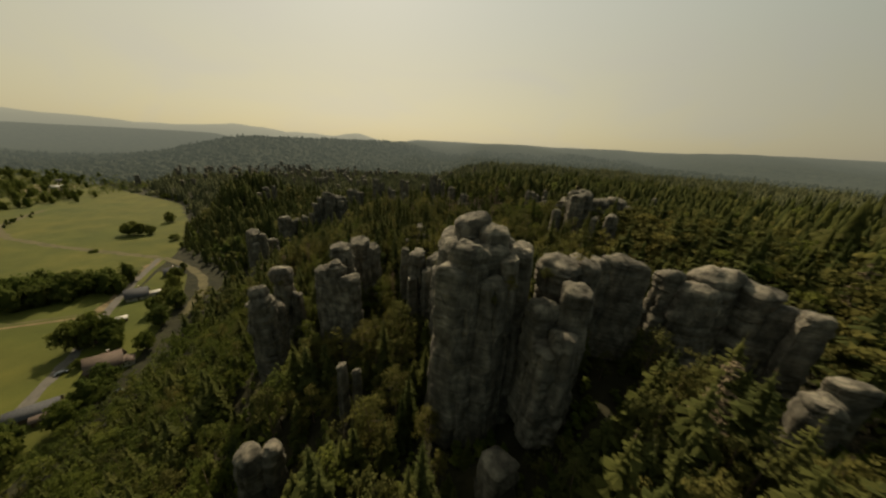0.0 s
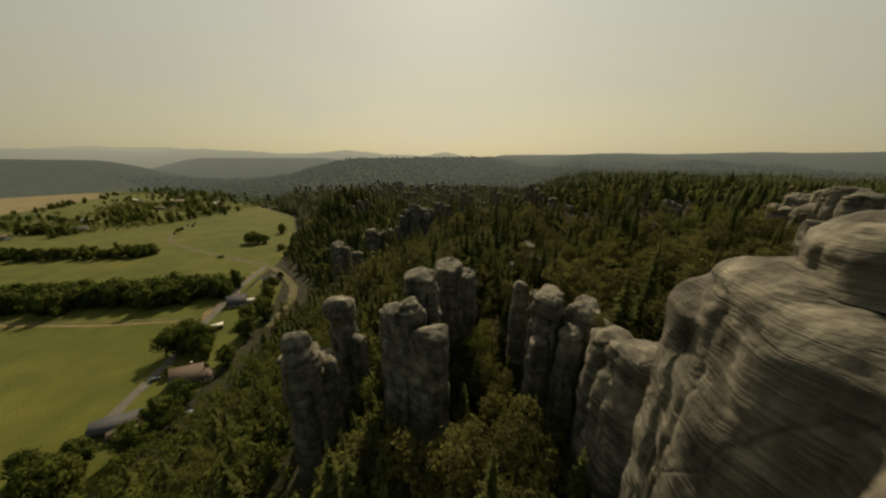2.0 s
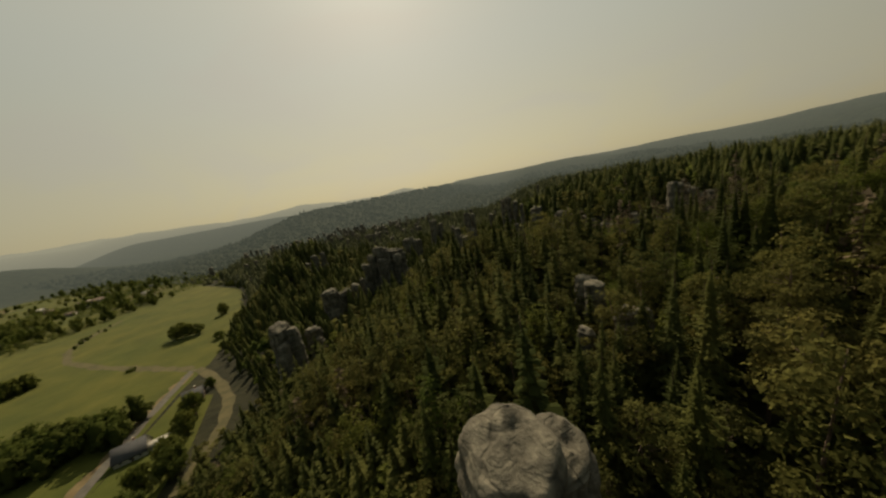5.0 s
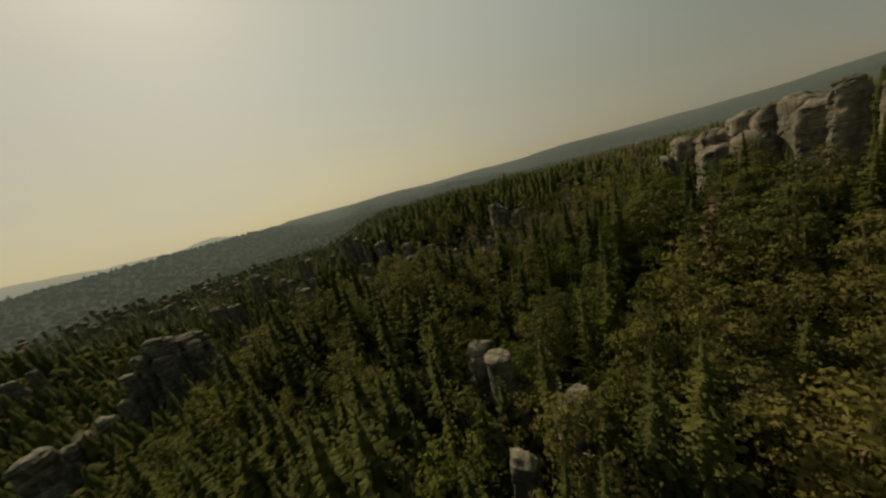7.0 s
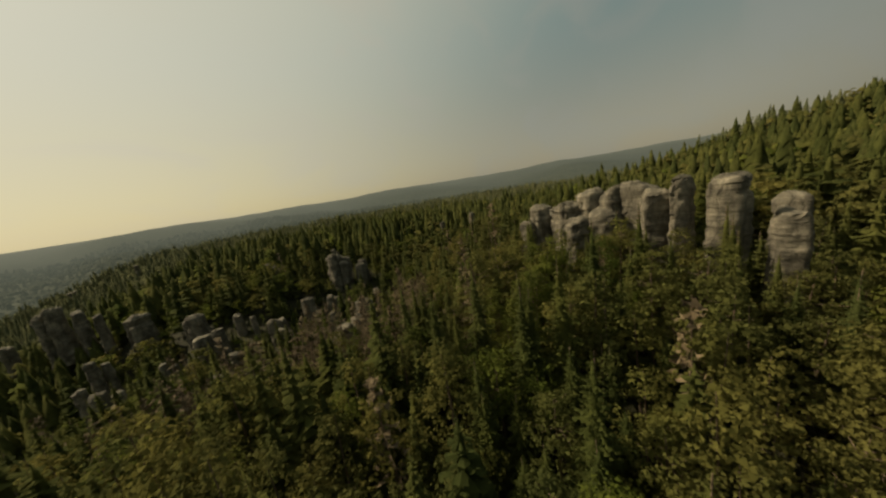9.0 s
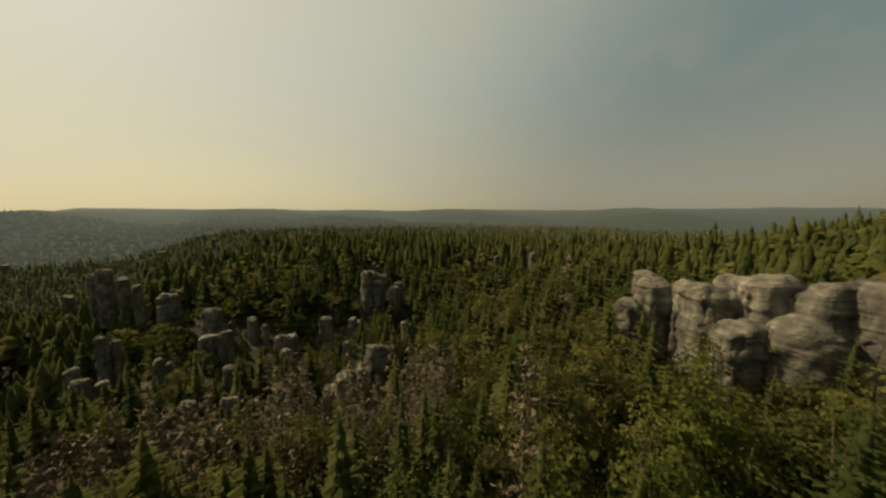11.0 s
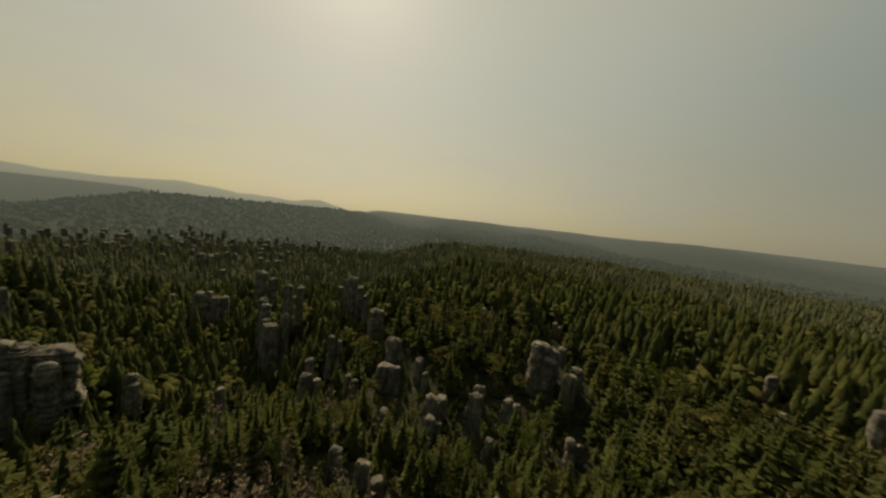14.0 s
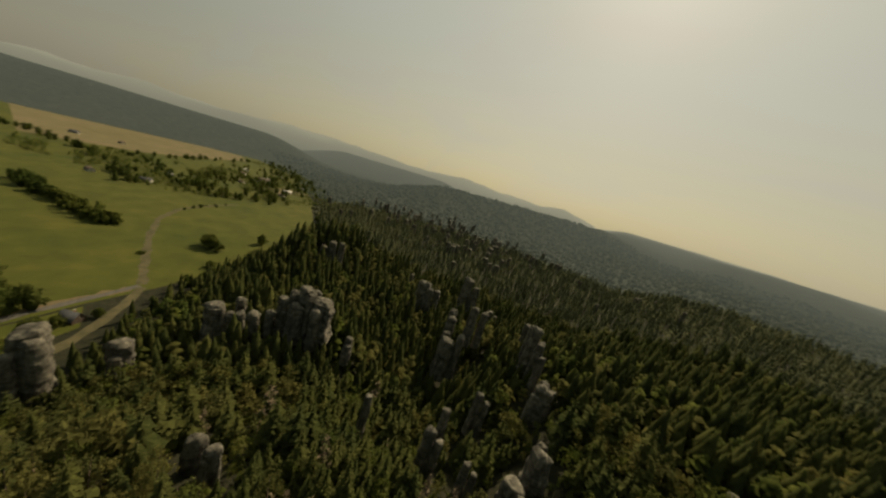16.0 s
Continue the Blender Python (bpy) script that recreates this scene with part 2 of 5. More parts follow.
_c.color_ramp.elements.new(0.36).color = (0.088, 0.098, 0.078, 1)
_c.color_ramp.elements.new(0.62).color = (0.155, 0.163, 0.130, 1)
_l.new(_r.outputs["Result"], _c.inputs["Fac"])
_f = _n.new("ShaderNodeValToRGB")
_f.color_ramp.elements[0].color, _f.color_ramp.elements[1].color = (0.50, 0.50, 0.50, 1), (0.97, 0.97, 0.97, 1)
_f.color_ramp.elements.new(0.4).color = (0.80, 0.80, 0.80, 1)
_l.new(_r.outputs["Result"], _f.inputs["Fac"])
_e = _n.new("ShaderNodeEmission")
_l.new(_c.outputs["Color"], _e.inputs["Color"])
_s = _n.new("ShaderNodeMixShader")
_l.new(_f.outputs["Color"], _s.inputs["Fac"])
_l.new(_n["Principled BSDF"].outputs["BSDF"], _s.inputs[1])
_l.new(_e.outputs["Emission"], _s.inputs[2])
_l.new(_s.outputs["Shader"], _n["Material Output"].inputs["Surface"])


# ---------------------------------------------------------------- helpers for meshes
def vnoise(p, seed=0):
    """Smooth value noise in -1..1 for an (n, 3) array."""
    p = np.asarray(p, float)
    i = np.floor(p).astype(np.int64)
    f = p - i
    f = f * f * (3 - 2 * f)
    total = 0
    for dx in (0, 1):
        for dy in (0, 1):
            for dz in (0, 1):
                h = (i[:, 0] + dx) * 374761393 + (i[:, 1] + dy) * 668265263 + (i[:, 2] + dz) * 2147483647 + seed * 974634777
                h = (h ^ (h >> 13)) * 1274126177
                h = ((h ^ (h >> 16)) & 0xFFFF) / 32767.5 - 1
                w = (f[:, 0] if dx else 1 - f[:, 0]) * (f[:, 1] if dy else 1 - f[:, 1]) * (f[:, 2] if dz else 1 - f[:, 2])
                total = total + w * h
    return total


def fbm(p, seed=0, octaves=4):
    p = np.asarray(p, float)
    return sum(vnoise(p * 2 ** o + 17.3 * o, seed + o) / 2 ** o for o in range(octaves))


def mesh_of(name, verts, faces, material, smooth=False):
    """faces: an (n, 3) or (n, 4) integer array."""
    me = bpy.data.meshes.new(name)
    verts, faces = np.asarray(verts, np.float32), np.asarray(faces, np.int32)
    k = faces.shape[1]
    me.vertices.add(len(verts))
    me.vertices.foreach_set("co", verts.ravel())
    me.loops.add(faces.size)
    me.loops.foreach_set("vertex_index", faces.ravel())
    me.polygons.add(len(faces))
    me.polygons.foreach_set("loop_start", np.arange(0, faces.size, k, dtype=np.int32))
    me.update(calc_edges=True)
    me.materials.append(material)
    if smooth:
        me.polygons.foreach_set("use_smooth", np.ones(len(faces), bool))
    return me


def thing(name, label, category, at=(0, 0, 0), turn=0.0, group="", kind=""):
    ob = new(name)
    ob.matrix_basis = pose(*at, 0, 0, turn)
    return tagged(ob, label, category, group, kind)


def part(name, me, parent, label=""):
    ob = new(name, me)
    ob.parent = parent
    if label:
        ob["label"] = label
    return ob


def box_mesh(name, sx, sy, sz, material, at=(0, 0, 0), bevel=0.0):
    bm = bmesh.new()
    bmesh.ops.create_cube(bm, size=1)
    bmesh.ops.scale(bm, vec=(sx, sy, sz), verts=bm.verts)
    if bevel:
        bmesh.ops.bevel(bm, geom=bm.edges[:], offset=bevel, segments=2, affect="EDGES")
    bmesh.ops.translate(bm, vec=at, verts=bm.verts)
    me = bpy.data.meshes.new(name)
    bm.to_mesh(me)
    bm.free()
    me.materials.append(material)
    return me


def sstep(a, b, x):
    t = np.clip((x - a) / (b - a), 0, 1)
    return t * t * (3 - 2 * t)


# ---------------------------------------------------------------- the lie of the land
VALLEY = 3.0
EDGE_Y = [-600, 0, 75, 110, 170, 200, 245, 300, 355, 440, 520, 700, 1000]
EDGE_X = [-90, -128, -137, -141, -168, -172, -245, -292, -335, -418, -560, -660, -560]
HUMPS = [(0, 46, 54), (-54, 72, 30), (-34, 89, 40), (-8, 88, 48), (24, 52, 62), (63, 58, 62), (-40, 40, 20), (20, 8, 60), (75, 15, 70),
         (105, 70, 72), (-30, -5, 24), (46, 128, 70), (95, 168, 62), (0, 137, 64), (-24, 144, 54), (-60, 135, 36), (-145, 212, 16),
         (-160, 268, 12), (-120, 302, 28), (-82, 384, 8), (-62, 335, 2), (-95, 350, 2), (-15, 375, 52), (65, 322, 60), (40, 276, 36), (44, 228, 44),
         (5, 203, 56), (175, 255, 56), (140, 385, 58), (150, 150, 68), (250, 60, 78), (-110, 445, 18), (-150, 400, 8), (-60, 450, 22), (70, 480, 52)]


def seg_dist(x, y, a, b):
    ax, ay = a
    bx, by = b
    t = np.clip(((x - ax) * (bx - ax) + (y - ay) * (by - ay)) / ((bx - ax) ** 2 + (by - ay) ** 2), 0, 1)
    return np.hypot(x - ax - t * (bx - ax), y - ay - t * (by - ay)), t


def ground_z(x, y):
    x, y = np.asarray(x, float), np.asarray(y, float)
    num, den = 54.0 * 0.02, 0.02
    for hx, hy, hz in HUMPS:
        w = np.exp(-((x - hx) ** 2 + (y - hy) ** 2) / (2 * 34.0 ** 2))
        num, den = num + w * hz, den + w
    plateau = num / den
    xe = np.interp(y, EDGE_Y, EDGE_X)
    slope = np.interp(y, EDGE_Y, np.gradient(EDGE_X, EDGE_Y))
    d = (x - xe) / np.sqrt(1 + slope ** 2)
    s = sstep(0, 95, d)
    p3 = np.stack([x / 45, y / 45, 0 * x], -1).reshape(-1, 3)
    rough = fbm(p3, 5, 3).reshape(x.shape)
    z = VALLEY + s * (plateau - VALLEY + 4 * rough)
    z = np.maximum(z, 110 * np.exp(-((x - 400) ** 2 + (y + 20) ** 2) / (2 * 150.0 ** 2)) + 3 * rough * s)
    # the valley runs on to the north-west behind the rocks, under the wooded dome hill
    far = np.hypot(x, y - 150)
    az = np.degrees(np.arctan2(-x, y - 150))
    z = z - sstep(395, 530, y) * sstep(120, -60, x) * np.maximum(z - 9, 0)
    hd, ht = seg_dist(x, y, (-860, 1330), (-290, 1980))
    z = np.maximum(z, (98 + 18 * ht) * np.exp(-(hd / 290) ** 2) + 5 * rough * np.exp(-(hd / 400) ** 2))
    hd, ht = seg_dist(x, y, (-1780, 760), (-2050, -500))
    z = np.maximum(z, (100 + 25 * ht) * np.exp(-(hd / 270) ** 2))
    hd, ht = seg_dist(x, y, (-2150, 1500), (-1650, 2050))
    z = np.maximum(z, 112 * np.exp(-(hd / 300) ** 2))
    big = fbm(np.stack([x / 520, y / 520, 0 * x], -1).reshape(-1, 3), 9, 4).reshape(x.shape)
    fold = fbm(np.stack([x / 260, y / 420, 0 * x], -1).reshape(-1, 3), 31, 3).reshape(x.shape)
    east = sstep(16, 6, az)
    z = np.maximum(z, np.where(az < 16, east * (sstep(700, 2500, far) * (138 + 12 * big) + sstep(650, 1000, far) * sstep(2500, 1900, far) * 26 * fold), 0))
    west = sstep(6, 18, az)
    z = np.maximum(z, west * sstep(2700, 3600, far) * (168 + 34 * big))
    return z


# ground: one sheet, fine near the flight and coarse at the horizon
rad = np.concatenate([np.linspace(1, 420, 84), np.geomspace(428, 4500, 64)])
ang = np.linspace(0, 2 * np.pi, 420, endpoint=False)
gx = (np.cos(ang)[None] * rad[:, None])
gy = 150 + np.sin(ang)[None] * rad[:, None]
gz = ground_z(gx, gy)
nr, na = gx.shape
idx = np.arange(nr * na).reshape(nr, na)
q = np.stack([idx[:-1], np.roll(idx, -1, 1)[:-1], np.roll(idx, -1, 1)[1:], idx[1:]], -1)[:, :, ::-1].reshape(-1, 4)
gv = np.stack([gx, gy, gz], -1).reshape(-1, 3)
q = q[:, ::-1]
RIM = 800.0
beyond = np.hypot(gv[q[:, 0], 0], gv[q[:, 0], 1] - 150) > RIM
ground = new("ground", mesh_of("ground", gv, q[~beyond], M_FLOOR, True))
tagged(ground, "wooded hilly ground with dark forest floor and valley bottom", "ground", kind="structure")
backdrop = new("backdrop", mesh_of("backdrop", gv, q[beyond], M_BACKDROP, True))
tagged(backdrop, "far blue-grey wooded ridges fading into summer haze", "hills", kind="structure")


def flat_patch(name, pts, z, material, label, category="field"):
    bm = bmesh.new()
    bm.faces.new([bm.verts.new((x, y, z)) for x, y in pts])
    bmesh.ops.triangulate(bm, faces=bm.faces[:])
    bm.normal_update()
    for f in bm.faces:
        if f.normal.z < 0:
            f.normal_flip()
    me = bpy.data.meshes.new(name)
    bm.to_mesh(me)
    bm.free()
    me.materials.append(material)
    return tagged(new(name, me), label, category, kind="structure")


def ribbon(name, pts, width, z, material, label, category="road", wobble=0.15):
    """A strip along a smoothed line, with slightly uneven edges."""
    p = np.array(pts, float)
    t = np.concatenate([[0], np.cumsum(np.hypot(*np.diff(p, axis=0).T))])
    s = np.linspace(0, t[-1], max(8, int(t[-1] / 5)))
    c = np.stack([np.interp(s, t, p[:, 0]), np.interp(s, t, p[:, 1])], 1)
    for _ in range(4):
        c[1:-1] = 0.25 * c[:-2] + 0.5 * c[1:-1] + 0.25 * c[2:]
    d = np.gradient(c, axis=0)
    d /= np.linalg.norm(d, axis=1, keepdims=True)
    nrm = np.stack([-d[:, 1], d[:, 0]], 1)
    rng = np.random.default_rng(len(pts))
    wl_ = width / 2 * (1 + wobble * rng.standard_normal((len(c), 1)))
    wr_ = width / 2 * (1 + wobble * rng.standard_normal((len(c), 1)))
    a, b = c + nrm * wl_, c - nrm * wr_
    v = np.concatenate([np.c_[a, np.full(len(c), z)], np.c_[b, np.full(len(c), z)]])
    n = len(c)
    i = np.arange(n - 1)
    f = np.stack([i, i + n, i + n + 1, i + 1], 1)
    return tagged(new(name, mesh_of(name, v, f, material)), label, category, kind="structure")


flat_patch("meadow", [(-90, -600), (-135, 0), (-150, 60), (-168, 96), (-200, 146), (-233, 206), (-247, 240), (-268, 277), (-330, 354), (-413, 440), (-540, 492),
                      (-565, 400), (-547, 300), (-593, 245), (-743, 201), (-1000, -100), (-900, -600)], VALLEY + 0.10, M_MEADOW,
           "mown green valley meadow with faint mowing patches", "meadow")
flat_patch("garden_ground", [(-118, 40), (-150, 60), (-168, 96), (-200, 146), (-230, 206), (-205, 205), (-178, 170), (-150, 112), (-140, 80)], VALLEY + 0.06, M_MEADOW,
           "short green lawn round the valley houses", "lawn")
flat_patch("ripe_field", [(-924, 118), (-930, 270), (-985, 352), (-1140, 537), (-1290, 560), (-1420, 330), (-1420, 60)], VALLEY + 0.20, M_FIELD, "tan ripening field at the foot of a wooded hill", "field")
flat_patch("far_pasture", [(-640, 270), (-740, 225), (-900, 200), (-900, 330), (-800, 420), (-680, 400)], VALLEY + 0.16, M_MEADOW, "pale green pasture before the village", "meadow")
flat_patch("village_green", [(-760, 520), (-700, 450), (-660, 470), (-700, 560)], VALLEY + 0.16, M_FIELD, "yellow mown field beside the village hall", "field")
flat_patch("valley_pasture", [(-565, 400), (-547, 300), (-593, 245), (-743, 201), (-1000, -100), (-1400, -100), (-1400, 600), (-1000, 640), (-640, 540), (-540, 492)], VALLEY + 0.05, M_MEADOW,
           "patchwork of pale pasture between tree belts", "meadow")
ribbon("valley_road", [(-100, -120), (-140, 30), (-157, 68), (-171, 91), (-179, 108), (-204, 144), (-224, 178), (-240, 207), (-253, 232)], 4.6, VALLEY + 0.18, M_ASPHALT, "narrow grey country road along the meadow")
ribbon("dirt_shoulder", [(-206, 143), (-222, 170), (-236, 196), (-250, 226)], 6.5, VALLEY + 0.14, M_DIRT, "tan bare-earth strip beside the road", wobble=0.3)
ribbon("farm_track", [(-700, -20), (-430, 62), (-328, 99), (-258, 121), (-215, 141), (-204, 146)], 2.3, VALLEY + 0.15, M_DIRT, "pale farm track across the meadow")
ribbon("track_edge", [(-700, -16), (-430, 66), (-328, 103), (-258, 125), (-216, 145)], 1.6, VALLEY + 0.16, M_STREAM, "dark weedy ditch along the farm track", "ditch", 0.3)
ribbon("stream_bank", [(-255, 233), (-300, 238), (-365, 245), (-430, 259), (-478, 284), (-510, 325), (-530, 362)], 6.0, VALLEY + 0.14, M_STREAM, "brown reed-lined stream bank winding through the meadow", "stream", 0.25)
ribbon("railway_track", [(-250, 233), (-222, 221), (-190, 202), (-174, 184), (-160, 150)], 6.0, VALLEY + 0.22, M_STREAM, "brown ballasted branch line curving into trees", "track")


# ---------------------------------------------------------------- sandstone rocks
FOOT = []            # (x, y, radius, thin soil, top, height) kept free of trees


def pillar_mesh(rx, ry, h, seed, dome=0.4, taper=0.06, bed_cut=0.25, bulge=0.04, rib=0.045, uneven=0.05, around=40, high=40, cracks=5):
    """A jointed sandstone pillar standing on z = 0: angular plan, stacked beds that stand proud or back, open clefts and a flat worn top."""
    rng = np.random.default_rng(seed)
    m = min(rx, ry)
    th = np.linspace(0, 2 * np.pi, around, endpoint=False)
    hd = min(dome * m * rng.uniform(0.8, 1.3), h * 0.6)
    zs = np.concatenate([np.linspace(0, h - hd, high), h - hd + hd * np.sin(np.linspace(0, np.pi / 2, max(8, high // 5)))[1:-1]])
    c, s = np.cos(th), np.sin(th)
    T, Z = np.meshgrid(th, zs)
    off = rng.uniform(-99, 99, 3)
    u = np.clip((Z - (h - hd)) / hd, 0, 1)
    prof = (1 - u ** 2.8) ** (1 / 2.4)
    P = np.stack([np.cos(T) * rx * prof, np.sin(T) * ry * prof, Z], -1)
    n1 = fbm((P / (m * 1.1)).reshape(-1, 3) + off, seed, 3).reshape(T.shape)
    n2 = fbm((P / (m * 0.3 + 0.4)).reshape(-1, 3) + off, seed + 3, 4).reshape(T.shape)
    # beds: each layer has its own slightly shifted faces
    cuts, z = [], rng.uniform(0.5, 2.5)
    while z < h:
        cuts.append(z)
        z += rng.uniform(0.6, 1.5) * (1.2 + 0.055 * h) * (0.55 if z > 0.75 * h else 1.0)
    cuts = np.array(cuts)
    dip = rng.normal(0, 0.07, 2)
    zz = Z + 0.45 * n1 + dip[0] * P[..., 0] + dip[1] * P[..., 1]
    bed = np.searchsorted(cuts, zz)
    k = int(rng.integers(5, 8))
    face = 2 * np.pi * (np.arange(k) + rng.uniform(-0.3, 0.3, k)) / k
    reach = rng.uniform(0.84, 1.04, k) + rng.normal(0, uneven, (len(cuts) + 1, k))
    cosines = np.clip(np.cos(T[..., None] + 0.06 * n1[..., None] - face), 1e-4, None) / reach[bed]
    R = (cosines ** 9).sum(-1) ** (-1 / 9)
    waist = rng.uniform(0.0, 0.12) * sstep(h - 4.2 * m, h - 0.6 * m, Z)
    R = R * prof * (1 + taper * (1 - Z / h) ** 2 - waist)
    edges = np.r_[cuts[0] - 3.0, cuts, cuts[-1] + 3.0]
    mid = np.clip((zz - edges[bed]) / np.maximum(edges[np.minimum(bed + 1, len(edges) - 1)] - edges[bed], 0.3), 0, 1)
    R = R * (1 - bulge * np.abs(2 * mid - 1) ** 2.5)
    shift = rng.normal(0, 0.55 * bulge * m, (len(cuts) + 1, 2))[bed] * np.clip(Z / h, 0, 1)[..., None]
    near_cut = np.abs(zz[..., None] - cuts)
    deep = rng.uniform(0.15, 1.0, len(cuts)) ** 1.6
    seam = np.exp(-(near_cut.min(-1) / 0.26) ** 2) * deep[near_cut.argmin(-1)]
    # clefts that run down the face, some through the summit
    open_ = np.zeros_like(T)
    for _ in range(int(cracks)):
        a, w = rng.uniform(0, 2 * np.pi), max(rng.uniform(0.16, 0.34) / m, 2.3 / around)
        lo, hi = (rng.uniform(-0.2, 0.4) * h, 1.1 * h) if rng.uniform() < 0.6 else (rng.uniform(0, 0.5) * h, rng.uniform(0.55, 0.95) * h)
        d = (T - a - 0.14 * n1 - rng.normal(0, 0.1) * (Z / h - 0.5) + np.pi) % (2 * np.pi) - np.pi
        open_ += rng.uniform(0.35, 1.0) * np.exp(-(d / w) ** 2) * sstep(lo - 1.2, lo, Z) * sstep(hi + 1.2, hi, Z)
    open_ = np.minimum(open_, 1.0) * (1 - sstep(0.25, 0.9, u))
    ribs = np.sin(2 * np.pi * zz / 0.62 + 2.5 * n2) * (0.3 + 0.7 * sstep(0.55 * h, h, Z))
    R = R * (1 + 0.11 * n1) + (0.09 * n2 * (1 - 0.5 * u) + rib * ribs - bed_cut * seam - min(0.85, 0.3 * m) * open_ * (1 - 0.6 * u)) / m * (1 - 0.6 * u)
    R = np.maximum(R, 0.03)
    X, Y = c[None] * R * rx + shift[..., 0] * (1 - u), s[None] * R * ry + shift[..., 1] * (1 - u)
    slope = rng.normal(0, 0.14, 2)
    Zo = Z + u * (0.26 * m * n1 + 0.06 * m * n2 + slope[0] * X + slope[1] * Y - 0.25 * open_ - 0.12 * seam)
    v = np.stack([X, Y, Zo], -1).reshape(-1, 3)
    n, q = R.shape
    i = np.arange(n * q).reshape(n, q)
    f = np.stack([i[:-1], np.roll(i, -1, 1)[:-1], np.roll(i, -1, 1)[1:], i[1:]], -1).reshape(-1, 4)
    top = len(v)
    v = np.r_[v, [[0, 0, v[i[-1], 2].mean() + 0.02 * m]]]
    last = i[-1]
    cap = np.stack([last, np.roll(last, -1), np.full(q, top)], 1)
    return v, np.concatenate([f[:, [0, 1, 2]], f[:, [0, 2, 3]], cap])


def rock(name, label, pieces, seed, category="rock", group="sandstone rocks", res=1.0, beds=0.25, stunt=True, bulge=0.05, rib=0.045, uneven=0.05):
    """pieces: (x, y, top, rx, ry, height, turn); each stands in the ground or on the piece below."""
    x0, y0 = pieces[0][0], pieces[0][1]
    z0 = float(min(p[2] - p[5] for p in pieces))
    base = thing(name, label, category, (x0, y0, z0), 0, group)
    for n, (x, y, top, rx, ry, h, turn) in enumerate(pieces):
        flat = h < 1.6 * min(rx, ry)
        fine = 0.82 * res if res > 1 else 0.65 * res
        ar = int(np.clip(7.5 * max(rx, ry) * fine + 14, 22, 110))
        hi = int(np.clip(h * 1.25 * fine + 6, 12, 96))
        v, f = pillar_mesh(rx, ry, h, seed * 31 + n, dome=1.0 if flat else 0.62, taper=0.02 if flat else 0.16, bed_cut=beds, bulge=bulge, rib=rib, uneven=uneven, around=ar, high=hi, cracks=np.clip(1.6 * min(rx, ry) - 1.2, 1, 8))
        v = v @ np.array(pose(0, 0, 0, 0, 0, turn).to_3x3()).T + (x - x0, y - y0, top - h - z0)
        me = mesh_of("rock_piece", v, f, M_ROCK, True)
        me.set_sharp_from_angle(angle=radians(48))
        part("boulder" if flat else "pillar", me, base)
        FOOT.append((x, y, max(rx, ry) * 1.05, stunt, top, h))
    return base


TALL = "tall grey weathered sandstone tower with rounded summit among spruces"
# the great tower beside the flight
rock("sandstone_tower", "massive grey sandstone tower with cracked face and boulder cap",
     [(5.0, 55.5, 95.2, 6.0, 7.2, 47, 4), (9.6, 51.4, 94.0, 3.6, 4.2, 44, 8), (5.2, 49.6, 94.4, 4.8, 4.8, 45, 0), (9.4, 47.0, 88.6, 3.8, 3.6, 41, 3), (12.8, 49.8, 92.6, 2.2, 4.0, 42, 5), (15.5, 51.5, 94.0, 2.9, 4.2, 44, -8),
      (3.2, 47.2, 91.5, 3.4, 3.4, 43, 30), (6.2, 56.5, 98.8, 4.6, 4.2, 4.6, 10), (10.3, 53.6, 96.8, 3.0, 3.6, 5.0, 40), (3.0, 61.5, 92, 4.2, 4.5, 44, 0),
      (13.0, 56.5, 93.0, 4.0, 4.5, 44, 20)], 1, res=1.9, bulge=0.0, beds=0.14, rib=0.035, uneven=0.022)
rock("sandstone_tower", "broad grey sandstone block with pale top beside the great tower",
     [(24.0, 53.5, 91.6, 4.3, 4.6, 34, 0), (29.6, 54.0, 91.2, 3.2, 3.6, 33, 20), (19.3, 45.5, 85.3, 3.0, 3.0, 28, 40), (24.6, 45.0, 88.8, 3.0, 3.2, 30, 10),
      (22.0, 41.5, 82.0, 3.4, 2.6, 24, 65), (19.0, 41.0, 79.0, 2.4, 3.0, 22, 20)], 2, res=1.3)
rock("sandstone_tower", "low pale sandstone slab resting on a grey tower", [(41.5, 60, 89.8, 4.6, 3.2, 26, -20), (36.5, 61, 88.6, 3.2, 3.0, 25, 30)], 3)
rock("sandstone_tower", "wide grey sandstone outcrop with several rounded heads",
     [(62.0, 58.0, 89.0, 6.0, 5.0, 26, 10), (55.5, 55.5, 86.0, 5.2, 4.2, 24, -15), (68.0, 54.5, 87.0, 4.6, 4.4, 24, 30), (71.5, 51.0, 83.0, 4.2, 3.6, 20, 0), (52.0, 58.5, 87.5, 3.6, 3.0, 24, 50)], 4, res=1.2)
rock("boulder", "rounded pale boulder among pines", [(70.5, 46.0, 85.5, 3.0, 2.6, 18, 15)], 5)
rock("boulder", "pale split boulders half hidden by pines", [(61.5, 34.0, 77.0, 3.6, 2.8, 16, 30), (66.0, 35.6, 79.5, 2.6, 2.2, 18, -20)], 6)
rock("boulder", "pointed pale boulder low between the trees", [(11.5, 33.5, 61.0, 2.8, 3.4, 14, 30)], 7)
rock("boulder", "grey rounded boulder at the foot of the slope", [(-38.5, 40.0, 49.5, 3.2, 3.2, 26, 0), (-34.5, 41.5, 49.0, 2.4, 2.6, 25, 20)], 8)
rock("boulder", "slim grey rock needle in the shade of spruces", [(-22.0, 52.0, 62.0, 1.5, 1.7, 28, 0), (-19.5, 54.0, 59.0, 1.2, 1.3, 24, 0)], 9)
